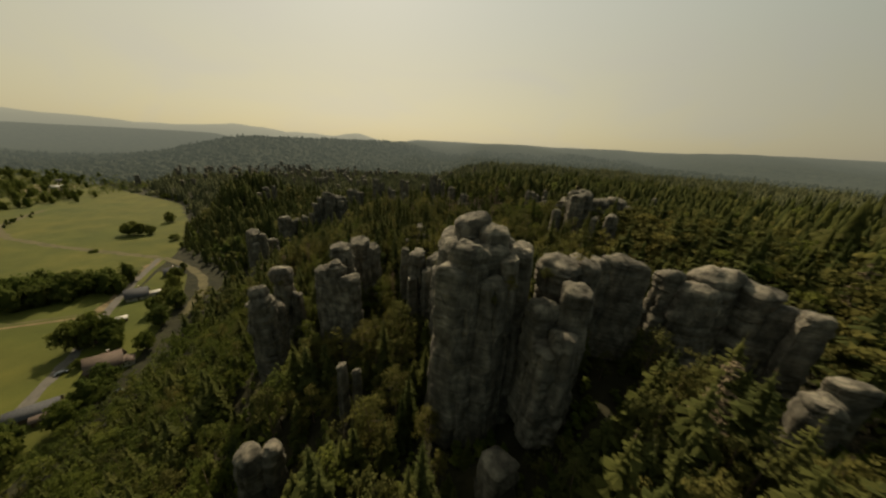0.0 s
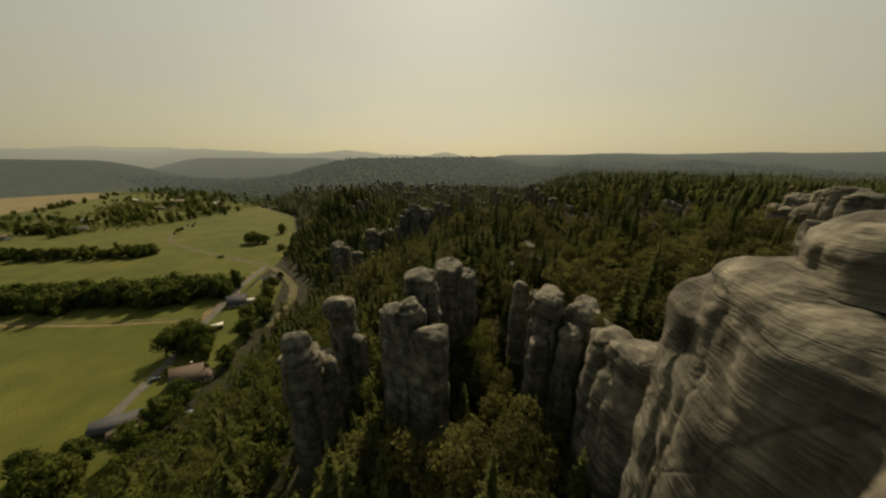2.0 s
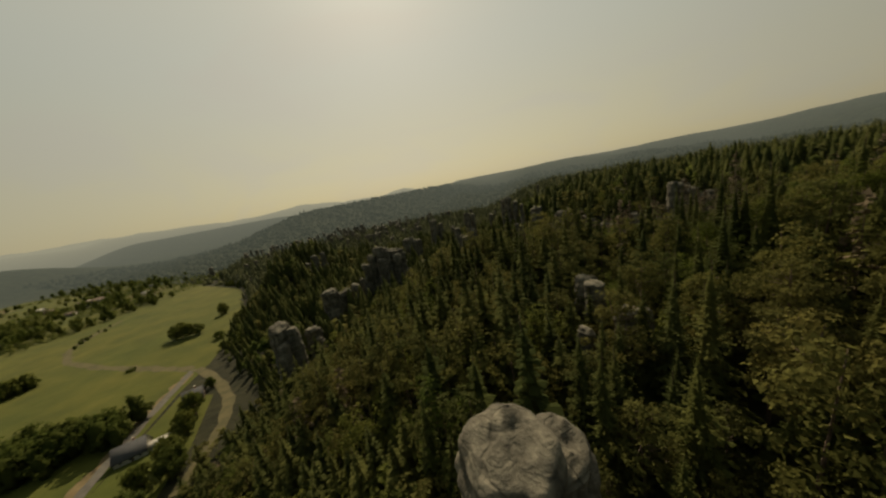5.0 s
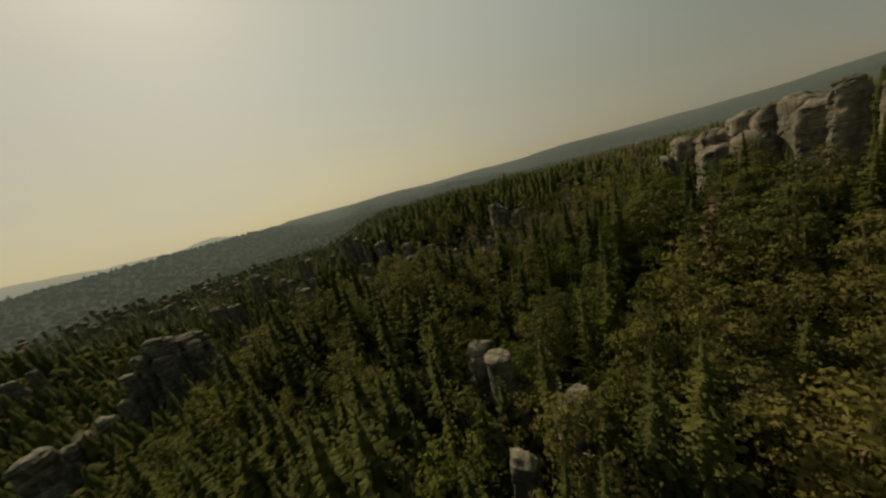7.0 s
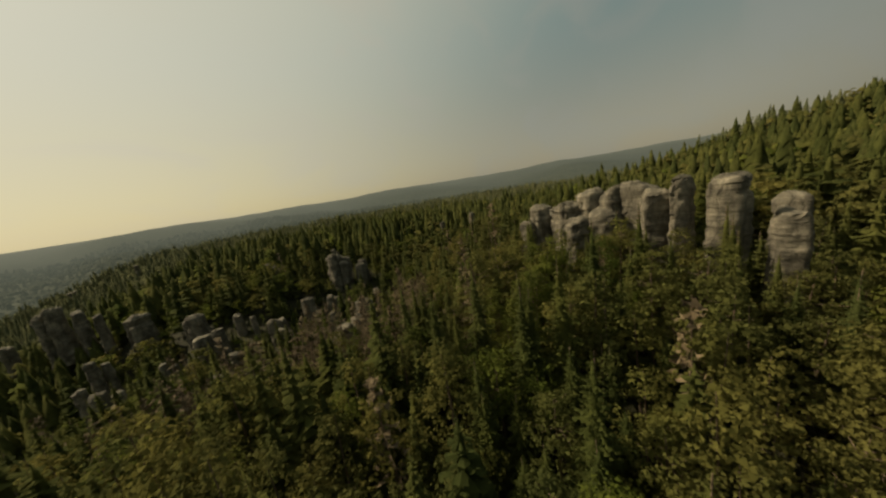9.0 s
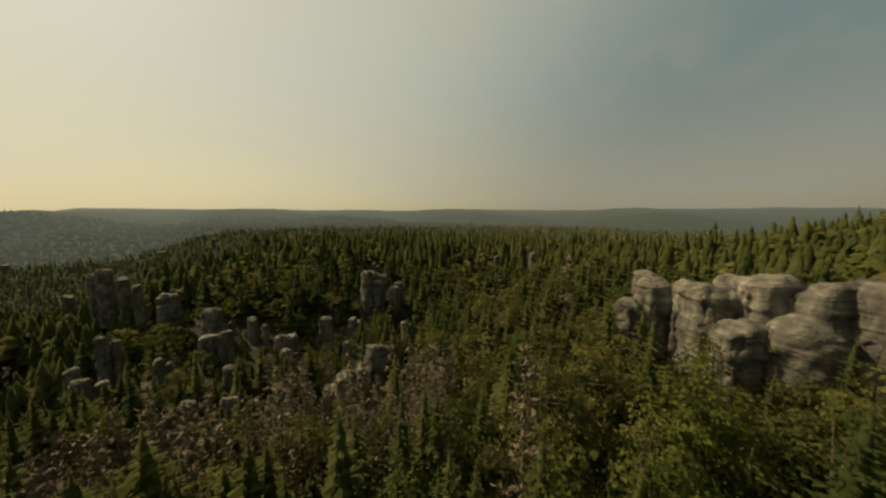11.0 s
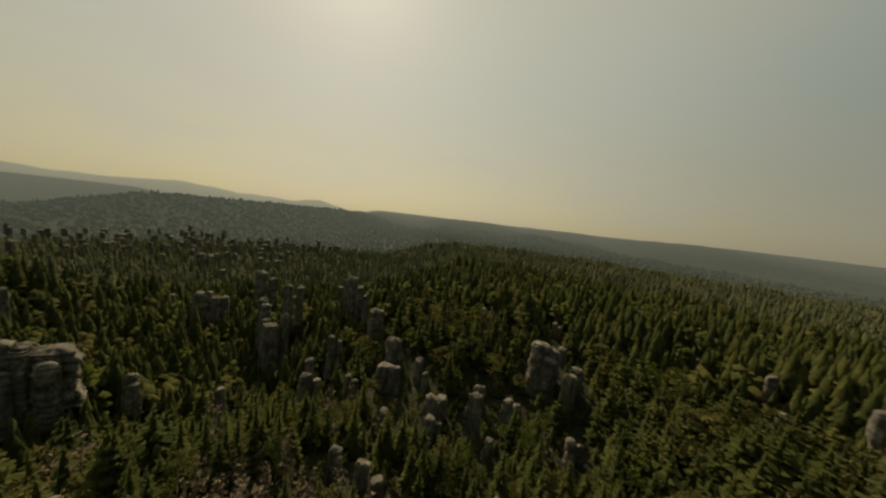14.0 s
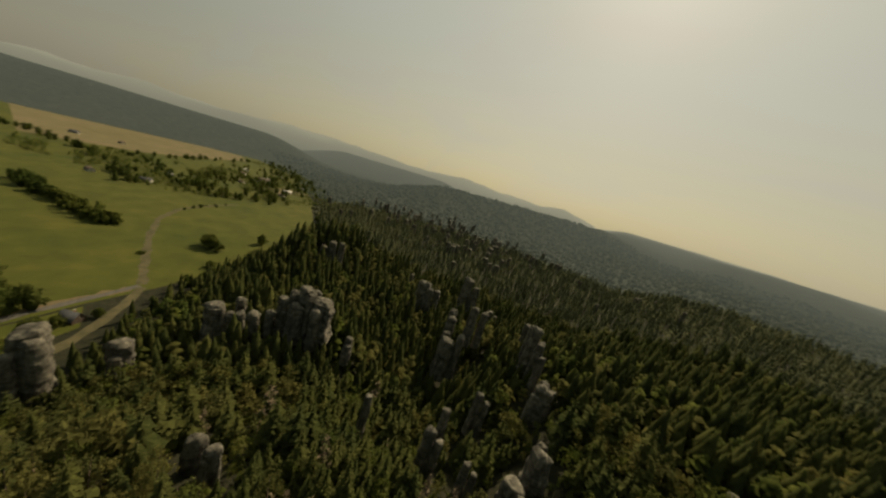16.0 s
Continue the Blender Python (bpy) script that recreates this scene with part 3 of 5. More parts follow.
# pinnacles along the slope
rock("rock_pinnacle", "slender layered sandstone pinnacle with a cap boulder", [(-53.6, 73.0, 66.2, 4.3, 3.9, 38, 10), (-53.4, 72.6, 69.6, 3.0, 2.7, 3.8, 0), (-54.6, 79.5, 60.5, 2.9, 3.1, 33, 0), (-51.6, 77.0, 61.5, 2.3, 2.5, 33, 30)], 10, res=1.5)
rock("rock_pinnacle", TALL, [(-56.3, 90.0, 65.6, 3.8, 3.6, 36, 20), (-56.3, 89.8, 67.6, 4.2, 3.8, 3.2, 0), (-51.5, 89.0, 59.0, 2.1, 2.3, 28, 0)], 11, res=1.3)
rock("rock_pinnacle", "cluster of grey sandstone pinnacles with domed heads",
     [(-34.3, 90.0, 76.6, 4.3, 4.0, 40, 0), (-34.4, 89.6, 78.6, 4.2, 3.6, 4.4, 0), (-33.6, 81.4, 75.4, 2.3, 2.2, 2.4, 0), (-37.7, 83.0, 72.8, 3.2, 3.4, 36, 20), (-33.8, 81.5, 74.6, 3.4, 3.2, 38, 45), (-27.4, 78.5, 72.0, 3.0, 2.7, 36, 10), (-30.6, 80.0, 70.5, 2.6, 2.9, 35, 60), (-40.2, 86.0, 66, 2.3, 2.6, 30, 0)], 12, res=1.5)
rock("rock_pinnacle", TALL, [(-32.2, 103.5, 76.2, 3.9, 4.2, 40, 15), (-28.0, 106.0, 73.0, 3.4, 3.6, 36, 0)], 13, res=1.3)
rock("rock_pinnacle", "thin leaning sandstone fin beside the great tower", [(-8.1, 88.3, 77.8, 2.5, 3.4, 34, 25), (-9.6, 85.0, 70.0, 2.0, 2.2, 26, 0)], 14, res=1.4)
rock("rock_pinnacle", "row of pale sandstone fins beside the great tower", [(-1.9, 88.0, 76.8, 3.5, 3.9, 32, 0), (-4.4, 84.0, 73.2, 2.1, 2.6, 28, 20), (1.4, 84.5, 74.0, 2.6, 3.1, 28, 0), (0.0, 78.0, 77.6, 3.9, 3.4, 32, 50), (2.6, 72.0, 79.5, 4.4, 4.7, 34, 10)], 15, res=1.4)
rock("boulder", "small grey boulder on a wooded ledge", [(-13.7, 97.4, 75.0, 1.9, 2.2, 20, 20), (-10.4, 99.0, 72.4, 1.4, 1.5, 17, 0)], 16)
# west rim over the meadow
rock("rock_pinnacle", "dark square sandstone tower above the meadow edge", [(-138.0, 195.0, 47.0, 5.4, 5.0, 38, 15), (-132.5, 197.0, 43.5, 2.8, 3.1, 34, 0), (-134.0, 190.0, 38.5, 2.8, 2.6, 29, 0)], 17, stunt=False)
rock("rock_pinnacle", "pale conical sandstone tower on the rim", [(-139.7, 219.0, 33.0, 4.5, 4.0, 22, 0), (-136.0, 216.5, 27.0, 2.6, 2.6, 16, 0)], 18, stunt=False)
rock("rock_outcrop", "flat-topped pale boulder outcrop on the wooded rim", [(-148.0, 254.0, 42.3, 6.4, 5.4, 27, 10), (-153.5, 256.0, 38.5, 2.2, 2.6, 23, 30), (-144.0, 260.0, 37.0, 2.6, 2.8, 21, 0), (-141.0, 264.5, 38.0, 3.1, 2.8, 21, 0), (-137.0, 270.0, 38.5, 3.1, 3.1, 21, 40),
      (-133.0, 277.0, 40.5, 3.3, 2.8, 22, 10), (-160.0, 270.0, 36.0, 4.2, 3.5, 22, 0)], 19, stunt=False, bulge=0.10)
rock("rock_outcrop", "stacked rounded pale boulders crowning the wooded rim",
     [(-121.5, 291.0, 57.5, 5.2, 5.0, 32, 0), (-112.5, 297.0, 56.7, 8.5, 6.1, 24, 20), (-127.0, 287.0, 53.5, 3.4, 3.4, 28, 0), (-118.5, 285.0, 50.0, 4.5, 3.5, 24, 15), (-130.5, 284.0, 48.5, 2.9, 3.1, 24, 0), (-108.5, 292.0, 51.0, 3.5, 3.5, 25, 0),
      (-123.5, 298.0, 56.0, 3.3, 3.3, 30, 0), (-116.0, 290.5, 57.0, 2.6, 2.8, 31, 0), (-121.7, 290.0, 60.7, 4.0, 3.5, 4.4, 0), (-125.0, 294.0, 58.1, 3.3, 3.1, 4.2, 30), (-117.5, 292.0, 58.5, 3.3, 3.5, 4.2, 60), (-127.5, 287.0, 55.1, 3.8, 3.1, 4.0, 0), (-131.5, 283.5, 50.0, 3.5, 3.1, 4.2, 40), (-118.9, 284.6, 51.7, 4.7, 3.5, 4.6, 10), (-108.1, 291.6, 52.5, 3.8, 3.3, 4.4, 0), (-136.5, 269.0, 39.5, 3.5, 3.3, 4.4, 0)], 20, res=1.2, stunt=False, bulge=0.10)
rock("boulder", "pale split boulder below the rim outcrop", [(-92.0, 305.5, 40.5, 2.6, 2.4, 16, 0), (-89.5, 303.5, 37.5, 2.2, 2.0, 13, 20)], 21)
rock("rock_outcrop", "dark rock cluster on the far wooded slope", [(-234.0, 369.0, 48.5, 4.0, 4.0, 26, 0), (-227.0, 375.0, 50.0, 3.6, 3.4, 27, 0), (-239.0, 363.0, 42.0, 3.0, 3.4, 20, 0)], 22)
# towers over the side valley
rock("sandstone_tower", "flat-topped dark sandstone tower with sheer walls", [(-136.0, 414.0, 44.5, 8.0, 5.5, 36, 10), (-124.5, 420.5, 39.5, 3.4, 3.6, 32, 0), (-128.0, 414.0, 41.5, 4.0, 4.4, 34, 0)], 23)
rock("sandstone_tower", "group of pale-faced towers over the side valley", [(-59.0, 357.5, 46.0, 5.0, 4.0, 30, 0), (-64.5, 362.0, 47.0, 3.0, 3.0, 31, 0), (-69.0, 371.0, 53.0, 3.2, 3.2, 34, 0), (-74.0, 378.0, 55.0, 3.4, 3.4, 36, 0), (-52.5, 362.0, 51.0, 2.6, 2.6, 32, 0)], 24)
rock("sandstone_tower", "dark blocky tower on the ridge line", [(-109.0, 445.0, 58.0, 6.0, 5.0, 34, 0), (-100.0, 448.0, 52.0, 4.0, 4.0, 28, 0)], 25)
rock("rock_pinnacle", "pair of ridge pinnacles among dark spruces", [(-57.5, 377.0, 66.0, 3.0, 3.0, 30, 0), (-52.0, 383.0, 64.0, 2.6, 2.6, 28, 0)], 26)
rock("rock_pinnacle", "row of dark vertical pinnacles in spruce wood", [(-15.3, 381.0, 74.6, 3.6, 3.6, 30, 0), (-9.0, 374.0, 70.5, 2.6, 2.8, 28, 0), (-4.0, 366.0, 67.0, 2.0, 2.2, 24, 0), (-20.0, 386.0, 72.0, 2.4, 2.6, 28, 0)], 27)
rock("sandstone_tower", "square pale-edged tower standing in spruces", [(6.5, 346.0, 64.3, 4.4, 3.6, 26, 0)], 28)
rock("sandstone_tower", "dark flat-topped rock block with pale neighbour", [(16.5, 300.5, 54.5, 4.2, 3.6, 24, 0), (21.5, 296.0, 56.1, 2.4, 2.2, 24, 0)], 29)
rock("sandstone_tower", "dark flat-topped rock block", [(19.5, 312.0, 61.7, 4.4, 3.4, 26, 0)], 30)
rock("rock_outcrop", "pale rounded boulder pile among spruces", [(36.8, 277.5, 55.3, 3.4, 3.0, 20, 0), (40.5, 280.0, 53.0, 2.6, 2.6, 18, 0), (19.0, 276.5, 49.8, 2.0, 2.2, 20, 0), (52.8, 274.0, 59.3, 2.6, 2.2, 20, 0)], 31)
rock("rock_outcrop", "jagged pale rock knob rising from the wood", [(88.0, 298.7, 70.3, 5.0, 4.5, 22, 0), (84.5, 294.7, 71.9, 3.5, 3.3, 24, 30), (93.0, 298.7, 68.2, 4.0, 3.8, 22, 0), (89.5, 292.7, 65.7, 3.5, 3.1, 20, 0), (96.0, 285.2, 62.7, 3.3, 3.1, 18, 0), (102.0, 289.7, 63.7, 2.8, 2.8, 16, 0)], 32)
rock("rock_outcrop", "cracked pale slabs in a cleft of the wood", [(39.5, 230.0, 58.2, 3.5, 3.1, 20, 20), (47.8, 226.5, 64.6, 1.9, 4.0, 24, 30), (44.3, 228.5, 59.0, 1.9, 3.3, 20, 20), (36.5, 233.0, 54.0, 2.6, 2.4, 14, 0)], 33)
rock("rock_pinnacle", "tall pale leaning pinnacle standing free of the wood", [(183.3, 277.5, 71.8, 2.4, 2.4, 24, 0), (187.0, 280.0, 66.5, 2.4, 2.0, 18, 0)], 34)
rock("rock_pinnacle", "tall pale rounded pinnacle standing free of the wood", [(178.5, 246.6, 77.4, 2.3, 2.2, 28, 0)], 35)
rock("boulder", "small pale rock head in the canopy", [(220.0, 222.6, 72.4, 2.4, 2.2, 20, 0)], 36)
rock("rock_pinnacle", "pair of slim dark pinnacles in the far wood", [(171.0, 309.0, 66.0, 1.8, 1.8, 18, 0), (177.0, 304.0, 65.5, 1.8, 1.8, 18, 0)], 37)
rock("boulder", "two low rock heads in a dark cleft", [(15.5, 251.0, 52.1, 2.4, 2.0, 16, 0), (20.0, 247.5, 50.5, 2.0, 1.8, 14, 0)], 38)
rock("rock_outcrop", "grey split rocks among spruces", [(-12.3, 145.5, 70.2, 2.2, 1.9, 18, 0), (-12.9, 150.0, 70.0, 2.3, 2.0, 18, 25), (-10.9, 133.6, 69.8, 2.0, 1.8, 20, 0), (-7.9, 135.4, 68.4, 1.8, 1.7, 18, 30), (-17.5, 134.8, 66.0, 1.5, 1.5, 18, 0)], 39, res=1.4, stunt=False)
# the long layered cliff on the plateau
CLIFF = [(58.5, 127.0, 93.6, 2.9, 3.6), (59.8, 133.8, 94.6, 1.5, 2.2), (64.0, 137.4, 91.6, 3.4, 3.6), (68.2, 141.0, 93.6, 4.4, 4.4), (70.0, 146.4, 93.4, 4.2, 4.2), (71.6, 152.0, 92.8, 4.2, 4.2), (71.5, 157.6, 90.4, 3.6, 3.6),
         (66.0, 148.5, 88.0, 3.6, 4.4), (64.5, 154.5, 86.4, 3.2, 3.4), (73.4, 166.5, 89.6, 3.0, 3.0), (70.5, 169.5, 85.6, 2.4, 2.6), (99.0, 169.0, 84.0, 3.8, 3.4), (105.0, 173.0, 86.0, 2.8, 3.0), (48.5, 122.0, 87.6, 2.4, 2.2)]
rock("sandstone_cliff", "long pale sandstone cliff with bedded rounded buttresses", [(x, y, z, a, b, 22, 20 + 13 * n % 50) for n, (x, y, z, a, b) in enumerate(CLIFF)]
     + [(83.8, 154.0, 88.4, 6.0, 5.2, 14, 20), (92.3, 161.5, 86.0, 6.4, 4.6, 12, 35), (88.8, 167.5, 81.5, 4.6, 3.6, 9, 50), (82.3, 163.5, 83.0, 4.0, 3.4, 12, 0), (99.8, 161.0, 84.0, 5.0, 4.0, 11, 10), (91.8, 153.0, 89.0, 5.0, 4.6, 14, 60)], 40, res=1.5, beds=0.16, stunt=False, bulge=0.015, rib=0.12)
rock("boulder", "pale sloping rock behind pine trunks", [(69.0, 115.5, 87.8, 3.2, 2.4, 18, 30), (63.5, 118.0, 85.8, 2.0, 1.9, 16, 0)], 41, res=1.3)
# small heads and needles scattered through the rock labyrinth
HEADS = [(4.4, 355.0, 61.7, 2.4), (17.7, 320.0, 58.4, 2.2), (1.7, 294.4, 52.2, 1.8), (31.7, 301.3, 57.4, 2.3), (35.5, 269.5, 52.6, 2.0), (56.9, 285.6, 55.4, 2.8), (68.2, 280.0, 53.6, 2.3), (105.2, 309.1, 64.4, 2.2),
         (115.8, 338.3, 67.2, 2.0), (6.9, 253.7, 54.0, 2.2), (84.2, 261.1, 52.4, 2.2), (54.9, 260.6, 52.2, 1.8), (162.1, 259.2, 67.0, 2.2), (-18.1, 306.1, 52.2, 2.0), (-46.7, 228.6, 60.2, 3.0), (-40.9, 230.8, 60.4, 2.4),
         (-13.4, 323.1, 55.8, 2.2), (-41.9, 282.6, 51.2, 1.8), (73.2, 350.9, 69.0, 2.8), (4.2, 343.1, 60.0, 2.0), (-15.2, 292.9, 52.2, 2.4), (34.4, 292.0, 56.4, 1.7), (-86.3, 466.0, 30.0, 3.2), (-33.9, 422.0, 56.0, 2.6)]
for n, (x, y, top, r) in enumerate(HEADS):
    rock("rock_pinnacle", "grey sandstone needle rising through the spruces" if n % 2 else "twin rounded sandstone heads among spruces",
         [(x, y, top, r, r * 0.85, 22, 25 * n % 90)] + ([] if n % 2 else [(x + 1.7 * r, y + 0.5 * r, top - 2.6, r * 0.75, r * 0.7, 19, 10)]), 60 + n)


# ---------------------------------------------------------------- trees
def unit(rng, n):
    v = rng.standard_normal((n, 3))
    return v / np.linalg.norm(v, axis=1, keepdims=True)


def cards(centres, size, rng, out=None, loose=0.55):
    """One small ragged triangle at each centre, lying roughly across the way out of the crown."""
    n = len(centres)
    a, b = unit(rng, n), unit(rng, n)
    if out is not None:
        o = out / (np.linalg.norm(out, axis=1, keepdims=True) + 1e-9)
        a = np.cross(o, a) + loose * a
        a /= np.linalg.norm(a, axis=1, keepdims=True)
        b = np.cross(o, a) + loose * b
        b /= np.linalg.norm(b, axis=1, keepdims=True)
    s = size * rng.uniform(0.6, 1.35, (n, 1))
    v = np.stack([centres - a * s * 0.6, centres + a * s * 0.6 - b * s * 0.25, centres + b * s], 1).reshape(-1, 3)
    return v, np.arange(3 * n).reshape(-1, 3)


def join(meshes):
    vs, fs, o = [], [], 0
    for v, f in meshes:
        vs.append(v)
        fs.append(f + o)
        o += len(v)
    return np.concatenate(vs), np.concatenate(fs)


def trunk_geo(h, r, rng, sides=6, rings=5, bend=0.25):
    z = np.linspace(0, h, rings)
    ang = np.linspace(0, 2 * np.pi, sides, endpoint=False)
    rr = r * (1 - 0.85 * z / h)
    bx, by = bend * rng.standard_normal() * (z / h) ** 2 * 2, bend * rng.standard_normal() * (z / h) ** 2 * 2
    v = np.stack([bx[:, None] + rr[:, None] * np.cos(ang), by[:, None] + rr[:, None] * np.sin(ang), np.repeat(z[:, None], sides, 1)], -1).reshape(-1, 3)
    i = np.arange(rings * sides).reshape(rings, sides)
    a, b, c, d = i[:-1], np.roll(i, -1, 1)[:-1], np.roll(i, -1, 1)[1:], i[1:]
    f = np.concatenate([np.stack([a, b, c], -1).reshape(-1, 3), np.stack([a, c, d], -1).reshape(-1, 3)])
    return v, f


def limb_geo(p, q, r):
    """A thin three-sided limb from p to q."""
    p, q = np.asarray(p, float), np.asarray(q, float)
    d = (q - p) / np.linalg.norm(q - p)
    a = np.cross(d, (0.3, 0.2, 1.0))
    a /= np.linalg.norm(a)
    b = np.cross(d, a)
    ring = [a, -0.5 * a + 0.87 * b, -0.5 * a - 0.87 * b]
    v = np.array([p + r * k for k in ring] + [q + 0.35 * r * k for k in ring])
    f = np.array([(0, 1, 4), (0, 4, 3), (1, 2, 5), (1, 5, 4), (2, 0, 3), (2, 3, 5)])
    return v, f


def core(h, low, r, rng, sides=6, cone=True):
    """The dense dark inside of a crown, with an uneven surface."""
    levels = [(low, 0.55), (low + 0.12, 1.0), (low + (1 - low) * 0.5, 0.62 if cone else 1.0), (low + (1 - low) * 0.8, 0.28 if cone else 0.7)]
    v = []
    for z, s in levels:
        for k in range(sides):
            a = 6.283 * k / sides + rng.uniform(-0.3, 0.3)
            q = r * s * rng.uniform(0.75, 1.2)
            v.append((q * math.cos(a), q * math.sin(a), h * z + rng.uniform(-0.02, 0.02) * h))
    v.append((0, 0, h * 0.95))
    f = []
    for n in range(len(levels) - 1):
        for k in range(sides):
            m = (k + 1) % sides
            p, q_ = n * sides, (n + 1) * sides
            f += [(p + k, p + m, q_ + m), (p + k, q_ + m, q_ + k)]
    top = (len(levels) - 1) * sides
    f += [(top + k, top + (k + 1) % sides, len(v) - 1) for k in range(sides)]
    f += [(0, k + 1, k) for k in range(1, sides - 1)]
    return np.array(v), np.array(f)


def spruce_crown(h, r, rng, whorls, per, twigs, start=0.12, width=0.2):
    """Drooping whorls of narrow sprays that narrow to a spire."""
    V, F, o = [], [], 0
    for w in range(whorls):
        t = (w + rng.uniform(-0.3, 0.3)) / whorls
        z = h * (start + (0.985 - start) * t)
        reach = r * (1 - t) ** 0.9 * rng.uniform(0.8, 1.12) + 0.10
        n = max(4, int(per * (1 - 0.4 * t)))
        a0 = rng.uniform(0, 6.28)
        for k in range(n):
            a = a0 + 6.283 * k / n + rng.normal(0, 0.22)
            L = reach * rng.uniform(0.6, 1.15)
            d = np.array([math.cos(a), math.sin(a), 0])
            e = np.array([-d[1], d[0], 0])
            droop, lift = -0.42 - 0.3 * (1 - t), 0.22 * L
            pts = [d * L * u + np.array([0, 0, z + droop * L * u + lift * u * u * 1.4 + rng.normal(0, 0.05)]) for u in np.linspace(0.15, 1, twigs + 1)]
            for m in range(twigs):
                wd = width * L * (1.15 - 0.8 * m / twigs) * rng.uniform(0.6, 1.4)
                p0, p1 = pts[m], pts[m + 1]
                out = (p1 - p0) * rng.uniform(0.6, 1.1)
                for sgn in (-1, 1):
                    tip = p0 + out + e * sgn * wd + np.array([0, 0, -0.45 * wd])
                    V += [p0, p1 + out * 0.15, tip]
                    F.append((o, o + 1, o + 2) if sgn < 0 else (o, o + 2, o + 1))
                    o += 3
    V += [np.array([-0.09, 0, h * 0.95]), np.array([0.09, 0, h * 0.95]), np.array([0, 0, h * 1.02])]
    F.append((o, o + 1, o + 2))
    return np.array(V), np.array(F)


def clump_crown(h, r, rng, clumps, leaves, size, low, squash=0.6):
    """An irregular crown of leaf clumps; returns geometry and the clump centres."""
    cs = []
    while len(cs) < clumps:
        p = rng.uniform(-1, 1, 3)
        d = np.linalg.norm(p)
        if 0.35 < d < 1:
            cs.append(p)
    cs = np.array(cs)
    env = 1 - (0.35 if low < 0.28 else 0.6) * np.clip(cs[:, 2:], -0.3, 1)
    c = cs * np.array([r, r, h * (1 - low) / 2]) * np.concatenate([env, env, np.ones_like(env)], 1)
    c[:, 2] += h * (1 + low) / 2
    c[:, :2] += 0.12 * r * rng.standard_normal((clumps, 2))
    rad = r * rng.uniform(0.22, 0.42, (clumps, 1))
    pts = (c[:, None] + unit(rng, clumps * leaves).reshape(clumps, leaves, 3) * rad[:, None] * rng.uniform(0.55, 1.0, (clumps, leaves, 1)) * np.array([1, 1, squash])).reshape(-1, 3)
    mid_ = np.array([0, 0, h * (0.35 + 0.65 * low)])
    out = (pts - mid_) / np.array([r, r, h * 0.5]) + 0.9 * (pts - np.repeat(c, leaves, 0)) / np.repeat(rad, leaves, 0)
    v, f = cards(pts, size, rng, out)
    return v, f, c


def spruce(seed, lod):
    rng = np.random.default_rng(seed)
    h, r = rng.uniform(18, 24), rng.uniform(3.2, 4.2)
    low = rng.uniform(0.08, 0.2)
    crown = spruce_crown(h, r, rng, (28, 18, 11)[lod], (10, 9, 7)[lod], (3, 1, 1)[lod], low, (0.24, 0.34, 0.46)[lod])
    crown = join([crown, core(h, low, r * 0.32, rng, 5)])
    return crown, trunk_geo(h * 0.97, 0.24, rng, (6, 3, 3)[lod], (4, 2, 2)[lod], 0.05)


def pine(seed, lod):
    rng = np.random.default_rng(seed)
    h, r = rng.uniform(16, 20), rng.uniform(3.0, 4.1)
    low = rng.uniform(0.3, 0.45)
    v, f, c = clump_crown(h, r, rng, (46, 30, 16)[lod], (48, 29, 13)[lod], (0.31, 0.38, 0.76)[lod], low, 0.6)
    tr = trunk_geo(h * 0.95, 0.24, rng, (6, 3, 3)[lod], (5, 2, 2)[lod], 0.25)
    if lod == 0:
        tr = join([tr] + [limb_geo((0, 0, p[2] - 0.5 - 0.15 * np.hypot(p[0], p[1])), p, 0.06) for p in c[::2]])
    return (v, f), tr


def birch(seed, lod):
    rng = np.random.default_rng(seed)
    h, r = rng.uniform(14, 19), rng.uniform(2.9, 3.9)
    low = rng.uniform(0.2, 0.32)
    v, f, c = clump_crown(h, r, rng, (52, 30, 16)[lod], (46, 27, 13)[lod], (0.27, 0.34, 0.66)[lod], low, 0.85)
    tr = trunk_geo(h * 0.9, 0.2, rng, (6, 3, 3)[lod], (5, 2, 2)[lod], 0.4)
    if lod == 0:
        tr = join([tr] + [limb_geo((0, 0, p[2] * 0.8), p, 0.05) for p in c[::3]])
    return (v, f), tr


def dead_spruce(seed, lod):
    hero = lod == 0
    rng = np.random.default_rng(seed)
    h = rng.uniform(20, 26)
    limbs, tips = [], []
    for k in range(110 if hero else 40):
        t = rng.uniform(0.15, 0.97)
        a, L = rng.uniform(0, 6.28), (1 - t) ** 0.8 * rng.uniform(1.6, 3.4) + 0.25
        p = (0, 0, h * t)
        q = (L * math.cos(a), L * math.sin(a), h * t - 0.35 * L)
        limbs.append(limb_geo(p, q, 0.05 if hero else 0.09))
        for u in (0.5, 0.8, 1.0):
            tips.append(np.array(p) * (1 - u) + np.array(q) * u + rng.normal(0, 0.15, 3))
    v, f = cards(np.array(tips), 0.42 if hero else 0.7, rng)
    return join([(v, f)] + limbs), trunk_geo(h, 0.2, rng, 5 if hero else 3, 3 if hero else 2, 0.05)


KINDS = {"spruce": (spruce, M_SPRUCE, "dark green spruce with drooping branches in dense wood", "spruce tree"),
         "pine": (pine, M_PINE, "olive-green pine with bare reddish trunk and clumped crown", "pine tree"),
         "birch": (birch, M_LEAF, "light green birch with loose airy crown", "birch tree"),
         "dead": (dead_spruce, M_DEAD, "bare dead spruce with grey-brown twigs", "dead tree")}

rng = np.random.default_rng(7)
FLIGHT = [(0, 0), (-12, 36), (-28, 72), (-30, 104), (-24, 130), (-4, 150), (14, 166), (24, 182), (28, 212)]


